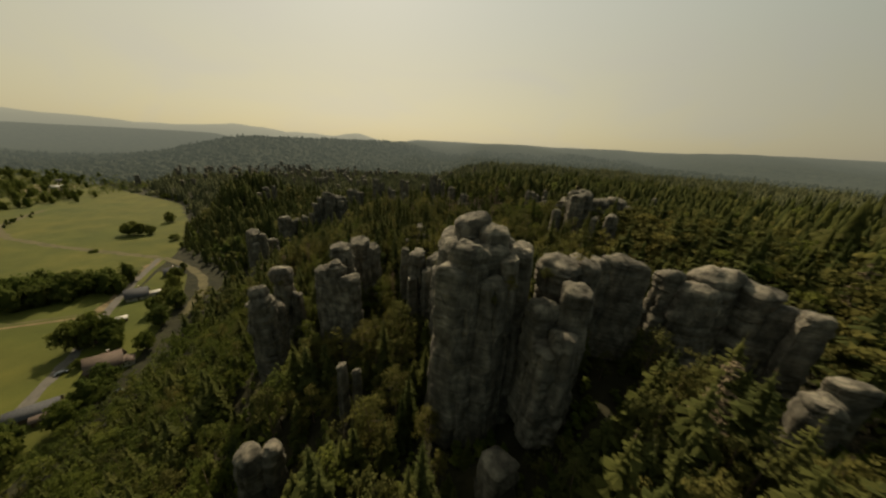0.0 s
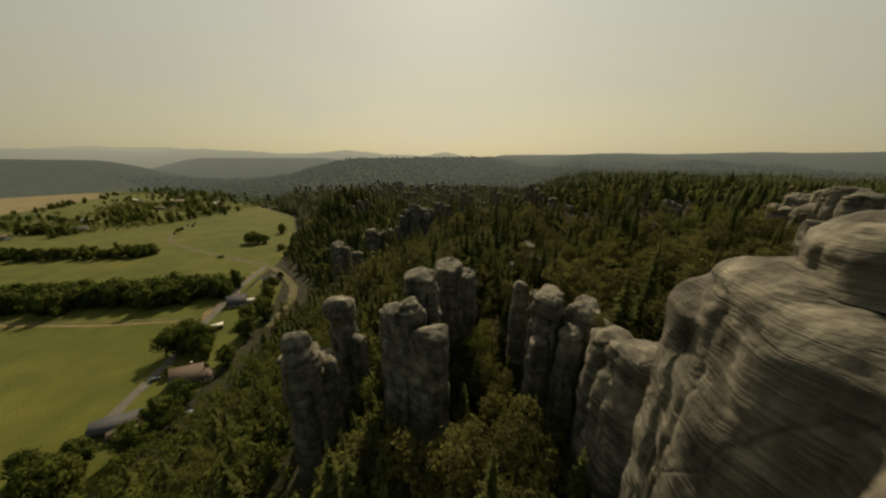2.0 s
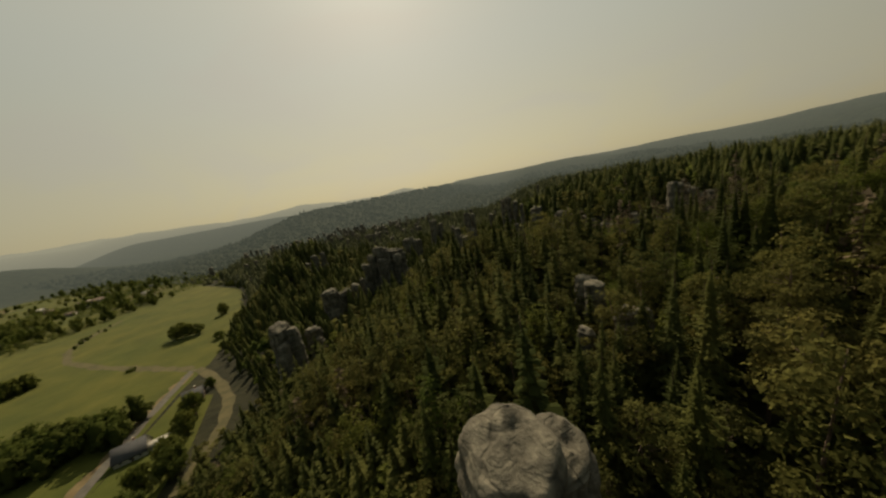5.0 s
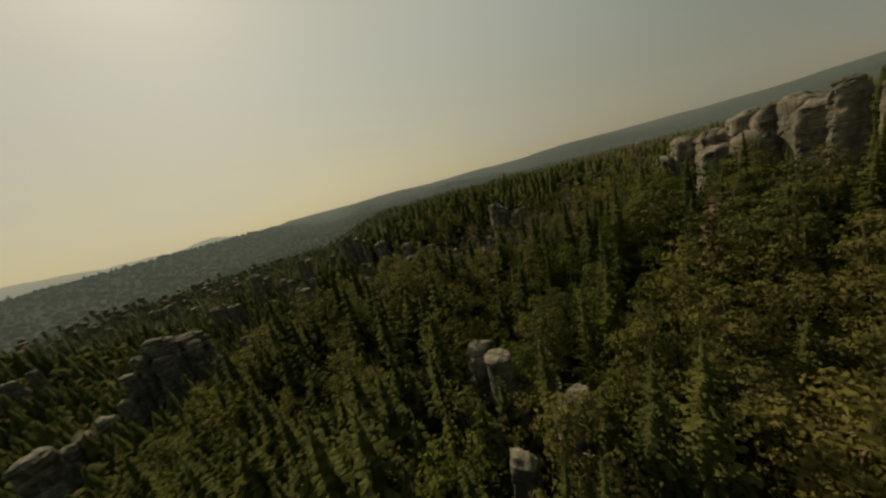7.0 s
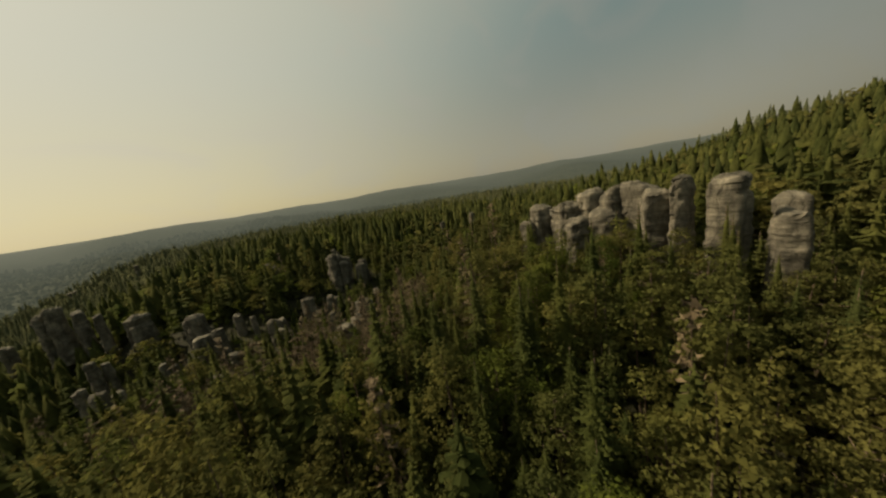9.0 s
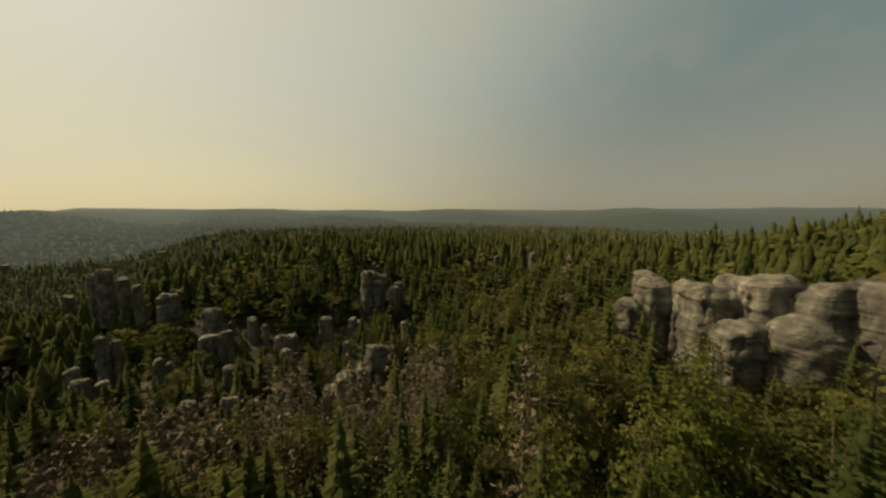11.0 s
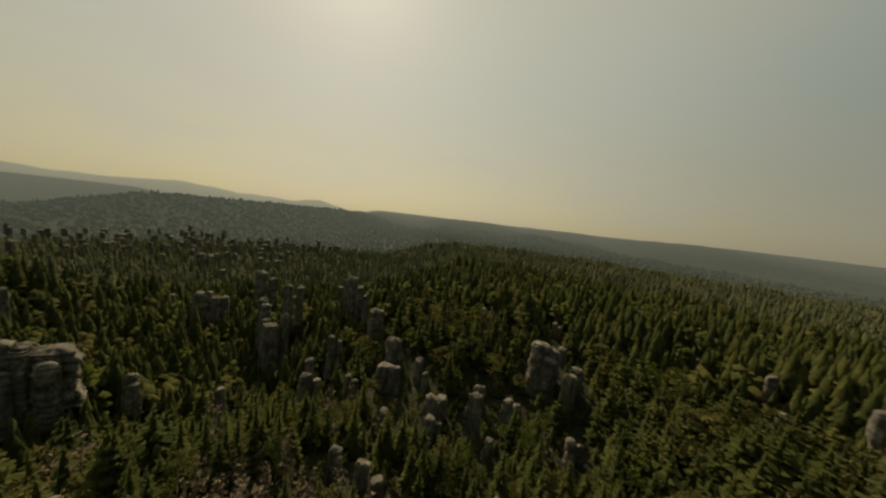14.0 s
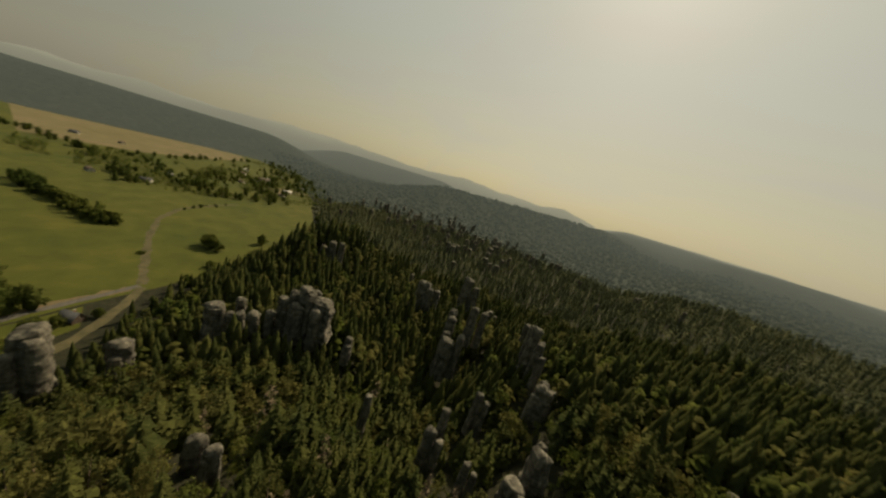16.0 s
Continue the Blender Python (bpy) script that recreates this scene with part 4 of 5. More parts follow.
def flight_dist(x, y):
    return np.min([seg_dist(x, y, a, b)[0] for a, b in zip(FLIGHT, FLIGHT[1:])], axis=0)


def scatter(step, lo, hi, box):
    """Jittered grid of tree feet whose distance from the flight line lies in lo..hi."""
    xs, ys = np.meshgrid(np.arange(box[0], box[2], step), np.arange(box[1], box[3], step))
    p = np.stack([xs.ravel(), ys.ravel()], 1) + rng.uniform(-0.48, 0.48, (xs.size, 2)) * step
    d = flight_dist(p[:, 0], p[:, 1])
    p = p[(d >= lo) & (d < hi)]
    xe = np.interp(p[:, 1], EDGE_Y, EDGE_X)
    keep = p[:, 0] > xe + rng.uniform(2, 12, len(p))
    for x, y, r, *_ in FOOT:
        keep &= (p[:, 0] - x) ** 2 + (p[:, 1] - y) ** 2 > (r + 1.0) ** 2
    for x, y, r in CLEAR:
        keep &= (p[:, 0] - x) ** 2 + (p[:, 1] - y) ** 2 > r ** 2
    return p[keep]


CLEAR = [(-8, 36, 6), (60, 50, 5), (66, 46, 5), (54, 48, 5), (36, 46, 7), (30, 40, 5), (12, 42, 4), (-58, 62, 6), (-48, 66, 5), (-140, 185, 8), (8, 24, 4), (58, 28, 5), (64, 29, 5), (66, 40, 4),
         (-24, 70, 4), (70, 160, 6), (78, 158, 6), (38, 224, 4), (45, 222, 4), (-170, 258, 6), (-112, 286, 6), (-120, 280, 6)]


def pick_kind(p):
    n = vnoise(np.c_[p / 26, np.zeros(len(p))], 3)
    u = rng.uniform(size=len(p))
    kind = np.where(u < 0.52 + 0.38 * n + 0.26 * sstep(140, 185, p[:, 1]), "spruce", "pine")
    kind = np.where(rng.uniform(size=len(p)) < 0.08 + 0.14 * (vnoise(np.c_[p / 33, np.ones(len(p))], 8) > 0.3), "birch", kind)
    dead = (seg_dist(p[:, 0], p[:, 1], (-6, 238), (36, 200))[0] < 15) & (rng.uniform(size=len(p)) < 0.8)
    kind = np.where(dead | (rng.uniform(size=len(p)) < 0.015), "dead", kind)
    young = (p[:, 0] < -45) & (p[:, 0] > -150) & (p[:, 1] < 130)
    kind = np.where(young & (rng.uniform(size=len(p)) < 0.8), np.where(rng.uniform(size=len(p)) < 0.55, "birch", "spruce"), kind)
    return kind


def tree_size(p):
    s = rng.uniform(0.68, 1.17, len(p)) * (1 + 0.12 * vnoise(np.c_[p / 40, np.zeros(len(p))], 4))
    young = (p[:, 0] < -45) & (p[:, 0] > -150) & (p[:, 1] < 130)
    s = np.where(young, s * 0.78, s)
    # stunted on the thin soil round the rocks, and rooted in the clefts below them
    gap = np.min([np.hypot(p[:, 0] - f[0], p[:, 1] - f[1]) - f[2] for f in FOOT if f[3]], axis=0)
    z = ground_z(p[:, 0], p[:, 1])
    for x, y, r, thin, top_, h_ in FOOT:
        d = np.hypot(p[:, 0] - x, p[:, 1] - y) - r
        w = np.flatnonzero(d < 8)
        if len(w) and h_ > 8 and thin:
            room = top_ - min(4.0, 0.2 * h_) + np.maximum(0, d[w] - 4) * 1.1 - z[w]
            s[w] = np.minimum(s[w], np.maximum(room / 23.0, 0.5))
    maze = sstep(215, 235, p[:, 1]) * sstep(345, 325, p[:, 1]) * sstep(-45, -25, p[:, 0]) * sstep(125, 105, p[:, 0])
    # lower growth where the wood thins out to the meadow
    s = s * (0.5 + 0.5 * sstep(0, 70, p[:, 0] - np.interp(p[:, 1], EDGE_Y, EDGE_X)))
    return s * (0.66 + 0.34 * sstep(1, 14, gap)) * (1 - 0.2 * maze)


near = scatter(4.6, 0, 75, (-110, -4, 110, 300))
AHEAD = [(4, 26), (-14, 66), (-20, 112), (0, 140), (26, 162), (34, 196), (20, 214)]      # woods that fill the view
order = np.argsort(np.min([seg_dist(near[:, 0], near[:, 1], a, b)[0] for a, b in list(zip(AHEAD, AHEAD[1:])) + [((8, 118), (40, 120)), ((40, 120), (52, 172))]], axis=0))
near = near[order]
kinds, sizes = pick_kind(near), tree_size(near)
# keep the air along the flight free
fz = np.interp(near[:, 1], [p[1] for p in FLIGHT], [111, 100, 95, 94, 96, 100, 115, 126, 138])
fd = flight_dist(near[:, 0], near[:, 1])
top = ground_z(near[:, 0], near[:, 1]) + 24 * sizes
free = ~((fd < 9) & (top > fz - 9))
near, kinds, sizes, fd = near[free], kinds[free], sizes[free], fd[free]
nz = ground_z(near[:, 0], near[:, 1])

PROTO = {}
for kname, (fn, material, label, category) in KINDS.items():
    for k in range(2 if kname == "dead" else 3):
        (cv, cf), (tv, tf) = fn(100 + k, 0)
        PROTO[kname, k] = (mesh_of(kname + "_crown", cv, cf, material), mesh_of(kname + "_trunk", tv, tf, M_BARK, True))
STAND = [(51.5, 128.5, 1.08), (54.0, 134.5, 1.00), (56.5, 140.0, 1.05), (61.0, 145.5, 1.00), (64.0, 151.5, 0.98), (50.5, 122.5, 1.07), (67.5, 157.5, 0.98), (54.5, 117.5, 1.00), (61.5, 111.5, 1.07), (72.5, 165.5, 0.88), (75.5, 172.5, 0.92), (65.5, 168.5, 1.00), (83.5, 172.0, 0.78), (91.5, 174.5, 0.88), (44.5, 124.0, 1.0), (46.5, 128.0, 0.95), (43.0, 119.0, 1.0), (54.0, 122.5, 0.95)]      # before the cliff
LEDGE = [(12.6, 45.6, 86.0, 0.2), (9.8, 44.2, 84.0, 0.13), (20.5, 50.0, 86.5, 0.22), (27.0, 51.0, 90.2, 0.2), (8.5, 58.5, 95.0, 0.14), (-55.0, 86.8, 62, 0.16), (-36.0, 85.5, 71.0, 0.2), (-1.0, 81.0, 74.5, 0.2)]
HERO = 300
for n in range(min(HERO, len(near))):
    kname = str(kinds[n])
    fn, material, label, category = KINDS[kname]
    k = n % (2 if kname == "dead" else 3)
    s = float(sizes[n])
    tree = thing(kname + "_tree", label, category, (float(near[n, 0]), float(near[n, 1]), float(nz[n]) - 0.4), 0, "forest trees")
    tree.matrix_basis = pose(near[n, 0], near[n, 1], nz[n] - 0.4, 0, 0, rng.uniform(0, 360)) @ Matrix.Diagonal((s * 1.15, s * 1.15, s * rng.uniform(0.92, 1.1), 1))
    part("crown", PROTO[kname, k][0], tree)
    part("trunk", PROTO[kname, k][1], tree)


for n, (x, y, s) in enumerate(STAND):
    kname = ("spruce", "pine", "spruce")[n % 3]
    z = float(ground_z(np.array([x]), np.array([y]))[0]) - 0.4
    tree = thing(kname + "_tree", KINDS[kname][2], KINDS[kname][3], (x, y, z), 0, "forest trees")
    tree.matrix_basis = pose(x, y, z, 0, 0, 50 * n) @ Matrix.Diagonal((s, s, s, 1))
    part("crown", PROTO[kname, n % 3][0], tree)
    part("trunk", PROTO[kname, n % 3][1], tree)
# dwarf pines rooted in the ledges of the great tower
for n, (x, y, z, s) in enumerate(LEDGE):
    tree = thing("dwarf_pine", "small bright green pine rooted in a rock ledge", "pine tree", (x, y, z), 0, "ledge pines")
    tree.matrix_basis = pose(x, y, z, 0, 0, 70 * n) @ Matrix.Diagonal((s * 1.7, s * 1.7, s, 1))
    part("crown", PROTO["pine", n % 3][0], tree)
    part("trunk", PROTO["pine", n % 3][1], tree)


def wood(name, p, kind, size, label, protos, material, trunks=True, sink=0.4, tall=1.0, wide=1.22, smooth=False):
    """Many trees of one kind joined into one object."""
    V, F, TV, TF, TONE, o, to = [], [], [], [], [], 0, 0
    z = ground_z(p[:, 0], p[:, 1]) - sink
    for i in range(len(p)):
        (cv, cf), (tv, tf) = protos[i % len(protos)]
        a, s = rng.uniform(0, 6.28), size[i]
        m = np.array([[math.cos(a) * s * wide, -math.sin(a) * s * wide, 0], [math.sin(a) * s * wide, math.cos(a) * s * wide, 0], [0, 0, s * tall * rng.uniform(0.9, 1.1)]])
        at = np.array([p[i, 0], p[i, 1], z[i]])
        V.append(cv @ m.T + at)
        F.append(cf + o)
        TONE.append(np.full(len(cv), rng.uniform(), np.float32))
        o += len(cv)
        if trunks:
            TV.append(tv @ m.T + at)
            TF.append(tf + to)
            to += len(tv)
    if not V:
        return
    w = tagged(new(name, mesh_of(name, np.concatenate(V), np.concatenate(F), material, smooth)), label, "wood", kind="stuff")
    w.data.attributes.new("tone", "FLOAT", "POINT").data.foreach_set("value", np.concatenate(TONE))
    if trunks:
        t = new("trunks", mesh_of("trunks", np.concatenate(TV), np.concatenate(TF), M_BARK))
        t.parent = w
        t["kind"] = "stuff"


rest, rk, rs = near[HERO:], kinds[HERO:], sizes[HERO:]
for kname, (fn, material, label, category) in KINDS.items():
    lows = [fn(200 + k, 1) for k in range(5)]
    w = rk == kname
    wood(kname + "_wood", rest[w], kname, rs[w], "close-grown " + category + "s covering the rocky slopes", lows, material)
p = scatter(5.6, 75, 140, (-440, -90, 440, 640))
mk, ms = pick_kind(p), tree_size(p) * 1.05
for kname, (fn, material, label, category) in KINDS.items():
    lows = [fn(300 + k, 2) for k in range(5)]
    w = mk == kname
    wood("distant_" + kname + "_wood", p[w], kname, ms[w], "distant " + category + "s on the wooded plateau", lows, material, trunks=False, wide=1.42)


def far_spruce(seed, tiers=6, sides=8):
    """A ragged spire of overlapping skirts."""
    r = np.random.default_rng(seed)
    h, rad_, v, f = r.uniform(17, 24), r.uniform(2.7, 3.7), [], []
    for k in range(tiers):
        t = k / tiers
        z, q, o = h * (0.12 + 0.88 * t), rad_ * (1 - t) ** 0.85, len(v)
        a = np.linspace(0, 6.283, sides, endpoint=False) + r.uniform(0, 1)
        for m, b in enumerate(a):
            tip = r.uniform(0.85, 1.2) if m % 2 else r.uniform(0.5, 0.75)
            v.append((q * tip * math.cos(b), q * tip * math.sin(b), z + h * (r.uniform(-0.09, -0.02) if m % 2 else r.uniform(0.02, 0.07))))
        v.append((r.normal(0, 0.2), r.normal(0, 0.2), min(h, z + h * 0.40)))
        f += [(o + n, o + (n + 1) % sides, o + sides) for n in range(sides)]
    return (np.array(v), np.array(f)), (np.zeros((0, 3)), np.zeros((0, 3), int))


def far_pine(seed, clumps=7):
    """A loose crown of a few ragged tufts at different heights."""
    r = np.random.default_rng(seed)
    h, rad_, v, f = r.uniform(14, 19), r.uniform(2.6, 3.6), [], []
    for k in range(clumps):
        t = (k + 0.5) / clumps
        b, q = k * 2.4 + r.uniform(0, 1), rad_ * (1 - 0.75 * t) * r.uniform(0.4, 0.8)
        c, g, o = np.array([q * math.cos(b), q * math.sin(b), h * (0.34 + 0.52 * t)]), rad_ * r.uniform(0.45, 0.75) * (1.1 - 0.45 * t), len(v)
        a = np.linspace(0, 6.283, 5, endpoint=False) + r.uniform(0, 1)
        v += [tuple(c + (g * r.uniform(0.6, 1.25) * math.cos(e), g * r.uniform(0.6, 1.25) * math.sin(e), r.uniform(-0.5, 0.3) * g)) for e in a]
        v.append(tuple(c + (r.normal(0, 0.2 * g), r.normal(0, 0.2 * g), g * r.uniform(0.8, 1.4))))
        f += [(o + n, o + (n + 1) % 5, o + 5) for n in range(5)]
    return (np.array(v), np.array(f)), (np.zeros((0, 3)), np.zeros((0, 3), int))


FAR = {"spruce": [far_spruce(k) for k in range(8)], "pine": [far_pine(k) for k in range(8)], "birch": [far_pine(20 + k, 9) for k in range(8)]}
p = scatter(6.0, 140, 350, (-440, -160, 440, 640))
mk, ms = pick_kind(p), tree_size(p) * 1.08
for kname in FAR:
    w = (mk == kname) | ((mk == "dead") if kname == "spruce" else False)
    wood("outlying_" + kname + "_wood", p[w], kname, ms[w], "outlying " + KINDS[kname][3] + "s on the wooded plateau", FAR[kname], KINDS[kname][1], trunks=False, smooth=True, wide=1.48)
# thick young growth on the slope above the houses, and bushes in the gaps by the rocks
p = scatter(4.9, 0, 200, (-150, -60, -42, 128))
lows = [birch(400 + k, 2) for k in range(5)]
wood("young_birch_wood", p, "birch", rng.uniform(0.4, 0.82, len(p)), "dense bright green young broadleaf growth on the slope", lows, M_LEAF, trunks=False)
low_bush = [far_pine(120 + k, 6) for k in range(6)]
p = np.concatenate([np.array([x, y]) + rng.uniform(-1, 1, (14, 2)) * r * 0.8 for x, y, r in CLEAR] + [scatter(4.4, 0, 85, (-110, -80, 120, 300))])
wood("undergrowth", p, "birch", rng.uniform(0.14, 0.34, len(p)), "low bushes and saplings in gaps beside the rocks", low_bush, M_LEAF, trunks=False, sink=1.2, wide=1.7)
far = scatter(8.0, 350, 760, (-700, -200, 800, 950))


# pale greyish green: distance haze is put into the far woods' base colour
M_HAZED_WOOD = mat("haze_toned_woodland", [(0.3, (0.070, 0.078, 0.040)), (0.7, (0.118, 0.122, 0.062))], scale=0.02, rough=0.98, spec=0.03, translucent=0.3, tree=0.22)


def far_tree(seed):
    r = np.random.default_rng(seed)
    n, v, f = 5, [], []
    h, rad_ = r.uniform(15, 20), r.uniform(3.5, 5.0)
    a = np.linspace(0, 6.283, n, endpoint=False) + r.uniform(0, 1)
    v = [(rad_ * math.cos(t) * r.uniform(0.8, 1.2), rad_ * math.sin(t) * r.uniform(0.8, 1.2), h * r.uniform(0.25, 0.45)) for t in a]
    v += [(0.72 * rad_ * math.cos(t + 0.5), 0.72 * rad_ * math.sin(t + 0.5), h * r.uniform(0.62, 0.82)) for t in a] + [(r.uniform(-1, 1), r.uniform(-1, 1), h)]
    for k in range(n):
        m = (k + 1) % n
        f += [(k, m, n + k), (m, n + m, n + k), (n + k, n + m, 2 * n)]
    return (np.array(v), np.array(f)), (np.zeros((0, 3)), np.zeros((0, 3), int))


fk = pick_kind(far)
for kname in FAR:
    w = fk == kname
    wood("far_" + kname + "_wood", far[w], kname, rng.uniform(0.62, 1.02, w.sum()), "far woodland canopy on the hills", [far_spruce(60 + k, 4, 6) for k in range(6)] if kname == "spruce" else [far_pine(60 + k, 4) for k in range(6)], M_HAZED_WOOD, trunks=False, smooth=True)
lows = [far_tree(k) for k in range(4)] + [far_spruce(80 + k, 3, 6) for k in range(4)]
# the wooded valley floor beyond the meadow, the dome hill and the plateau behind
def back_wood(name, step, x0, x1, y0, y1, lo, hi, material, scale, label):
    xs, ys = np.meshgrid(np.arange(x0, x1, step), np.arange(y0, y1, step))
    hp = np.stack([xs.ravel(), ys.ravel()], 1) + rng.uniform(-0.5, 0.5, (xs.size, 2)) * step
    back = np.interp(hp[:, 0], [-1500, -1000, -640, -565, -413], [720, 690, 560, 500, 455])
    away = np.hypot(hp[:, 0], hp[:, 1] - 150)
    hp = hp[(hp[:, 1] > back) & (flight_dist(hp[:, 0], hp[:, 1]) > 330) & (away >= lo) & (away < hi)]
    hp = hp[(hp[:, 0] < np.interp(hp[:, 1], EDGE_Y, EDGE_X) + 8) | (flight_dist(hp[:, 0], hp[:, 1]) > 740)]
    wood(name, hp, "spruce", scale * rng.uniform(0.7, 1.25, len(hp)), label, lows, material, trunks=False, sink=5, tall=0.62 if scale < 1.5 else 0.42)


back_wood("hill_wood", 13.0, -900, 900, 400, 1000, 0, RIM + 10, M_HAZED_WOOD, 0.95, "wooded valley floor below the far hills")
# these trees carry the ridges' painted haze glow
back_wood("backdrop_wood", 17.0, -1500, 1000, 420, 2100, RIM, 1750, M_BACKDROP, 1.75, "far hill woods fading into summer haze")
# scattered trees and copses between pastures and village gardens
p = rng.uniform((-1180, 120), (-550, 680), (6400, 2))
p = p[(fbm(np.c_[p[:, 0] / 110, p[:, 1] / 45, np.zeros(len(p))], 21, 3) > -0.14) & (p[:, 0] < np.interp(p[:, 1], [100, 245, 300, 400, 520], [-800, -600, -560, -575, -565]) - 6)]
p = p[(p[:, 0] > -905) | (p[:, 1] > 560)]
wood("copses", p, "birch", rng.uniform(0.35, 0.75, len(p)), "copses and garden trees round the far village", [far_pine(90 + k, 5) for k in range(6)], M_LEAF, trunks=False, sink=3)


# ---------------------------------------------------------------- valley: hedges, field trees, houses
def hedge(name, pts, label, n, height, spread):
    p = np.array(pts, float)
    t = np.sort(rng.uniform(0, 1, n)) * (len(p) - 1)
    c = np.stack([np.interp(t, np.arange(len(p)), p[:, 0]), np.interp(t, np.arange(len(p)), p[:, 1])], 1) + rng.normal(0, spread, (n, 2))
    V, F, o = [], [], 0
    for i in range(n):
        h = height * rng.uniform(0.7, 1.15)
        v, f, _ = clump_crown(h, h * rng.uniform(0.34, 0.46), rng, 18, 11, 0.075 * h + 0.25, 0.02, 0.9)
        v, f = join([(v, f), core(h, 0.02, h * 0.2, rng, 6, False)])
        V.append(v + np.array([c[i, 0], c[i, 1], VALLEY]))
        F.append(f + o)
        o += len(v)
    return tagged(new(name, mesh_of(name, np.concatenate(V), np.concatenate(F), M_LEAF)), label, "hedgerow", kind="stuff")


hedge("hedgerow", [(-368, 108), (-300, 139), (-234, 174)], "thick dark green row of trees across the meadow", 210, 15.0, 6.5)
hedge("hedgerow", [(-478, 184), (-397, 219)], "dark green tree row in the meadow", 56, 12.0, 4.5)
hedge("hedgerow", [(-560, 152), (-490, 176)], "dark green tree row in the meadow", 50, 12.0, 4.5)
hedge("tree_belt", [(-590, 250), (-700, 235), (-860, 190), (-1000, 100)], "loose belt of trees along the far meadow edge", 46, 14.0, 8)
hedge("tree_belt", [(-560, 400), (-600, 330), (-680, 330), (-800, 400)], "loose belt of trees before the village", 44, 14.0, 12)
hedge("tree_belt", [(-560, 440), (-700, 440), (-860, 520), (-980, 640)], "dense trees round the village", 56, 15.0, 20)
hedge("tree_belt", [(-900, 300), (-1000, 400), (-1150, 560)], "row of trees at the tan field", 26, 11.0, 10)
hedge("tree_belt", [(-620, 300), (-760, 290), (-900, 260)], "loose belt of trees between pastures", 40, 10.0, 10)
hedge("tree_belt", [(-640, 500), (-800, 590), (-1000, 660), (-1250, 640)], "wooded belt at the foot of the hills", 48, 15.0, 22)
hedge("tree_belt", [(-700, 380), (-850, 440), (-1000, 520)], "garden trees among village houses", 50, 9.0, 22)
hedge("stream_bushes", [(-478, 290), (-500, 310), (-520, 345)], "low bushes on the stream bank", 12, 4.0, 3.0)
hedge("meadow_rim_trees", [(-245, 262), (-272, 290), (-330, 368), (-400, 440), (-520, 505)], "leafy trees along the meadow rim", 60, 7.5, 4)


def field_tree(name, x, y, h, width, label, seed, low=0.08):
    r = np.random.default_rng(seed)
    tree = thing(name, label, "tree" if h > 5 else "bush", (x, y, VALLEY), 0)
    v, f, c = clump_crown(h, width, r, 60, 40, 0.045 * h + 0.14, low, 0.9)
    part("crown", mesh_of("crown", v, f, M_LEAF), tree)
    tv, tf = trunk_geo(h * 0.7, 0.03 * h, r, 6, 4, 0.2)
    tv, tf = join([(tv, tf)] + [limb_geo((0, 0, h * 0.35), p, 0.05) for p in c[::6]])
    part("trunk", mesh_of("trunk", tv, tf, M_BARK), tree)
    return tree


field_tree("field_tree", -342, 340, 13.5, 5.0, "lone round tree standing in the meadow", 1)
field_tree("field_bush", -281, 279, 6.5, 4.6, "dark round bush in the meadow", 2, 0.0)
for k, (x, y, h) in enumerate([(-334, 288, 16), (-327, 289, 14), (-321, 293, 11), (-340, 287, 12)]):
    field_tree("field_tree", x, y, h, h * 0.42, "dark leafy tree in a meadow clump", 10 + k)
field_tree("field_bush", -318, 237, 2.4, 3.2, "small dark bush on the stream bank", 20, 0.0)
for k, (x, y, h) in enumerate([(-184, 116, 13), (-181, 121, 14), (-176, 126, 10), (-172, 122, 9), (-186, 128, 8), (-190, 178, 9), (-199, 190, 10), (-178, 152, 9), (-166, 118, 6), (-169, 104, 4), (-146, 96, 9),
                               (-141, 86, 10), (-139, 76, 9), (-148, 66, 9), (-160, 60, 8), (-146, 58, 10), (-152, 119, 8), (-164, 140, 10), (-170, 158, 10), (-181, 165, 9), (-208, 197, 6), (-140, 60, 11), (-150, 46, 12), (-138, 40, 11), (-214, 212, 5)]):
    field_tree("garden_tree", x, y, h * 1.3, h * 0.5, "green leafy tree beside the valley houses", 40 + k)


def window_at(parent, x, y, z, w, h, side):
    """side: 'x' faces along x, 'y' along y, with its sign."""
    d = 0.12
    sx, sy = (d, w) if side[1] == "x" else (w, d)
    s = 1 if side[0] == "+" else -1
    off = (s * 0.05, 0) if side[1] == "x" else (0, s * 0.05)
    fr = part("window", box_mesh("window", sx, sy, h, M_WALL, (x, y, z), 0.02), parent, "pale window frame")
    sx2, sy2 = (d, w * 0.78) if side[1] == "x" else (w * 0.78, d)
    part("pane", box_mesh("pane", sx2, sy2, h * 0.8, M_GLASS, (x + off[0], y + off[1], z)), fr, "dark glass pane")


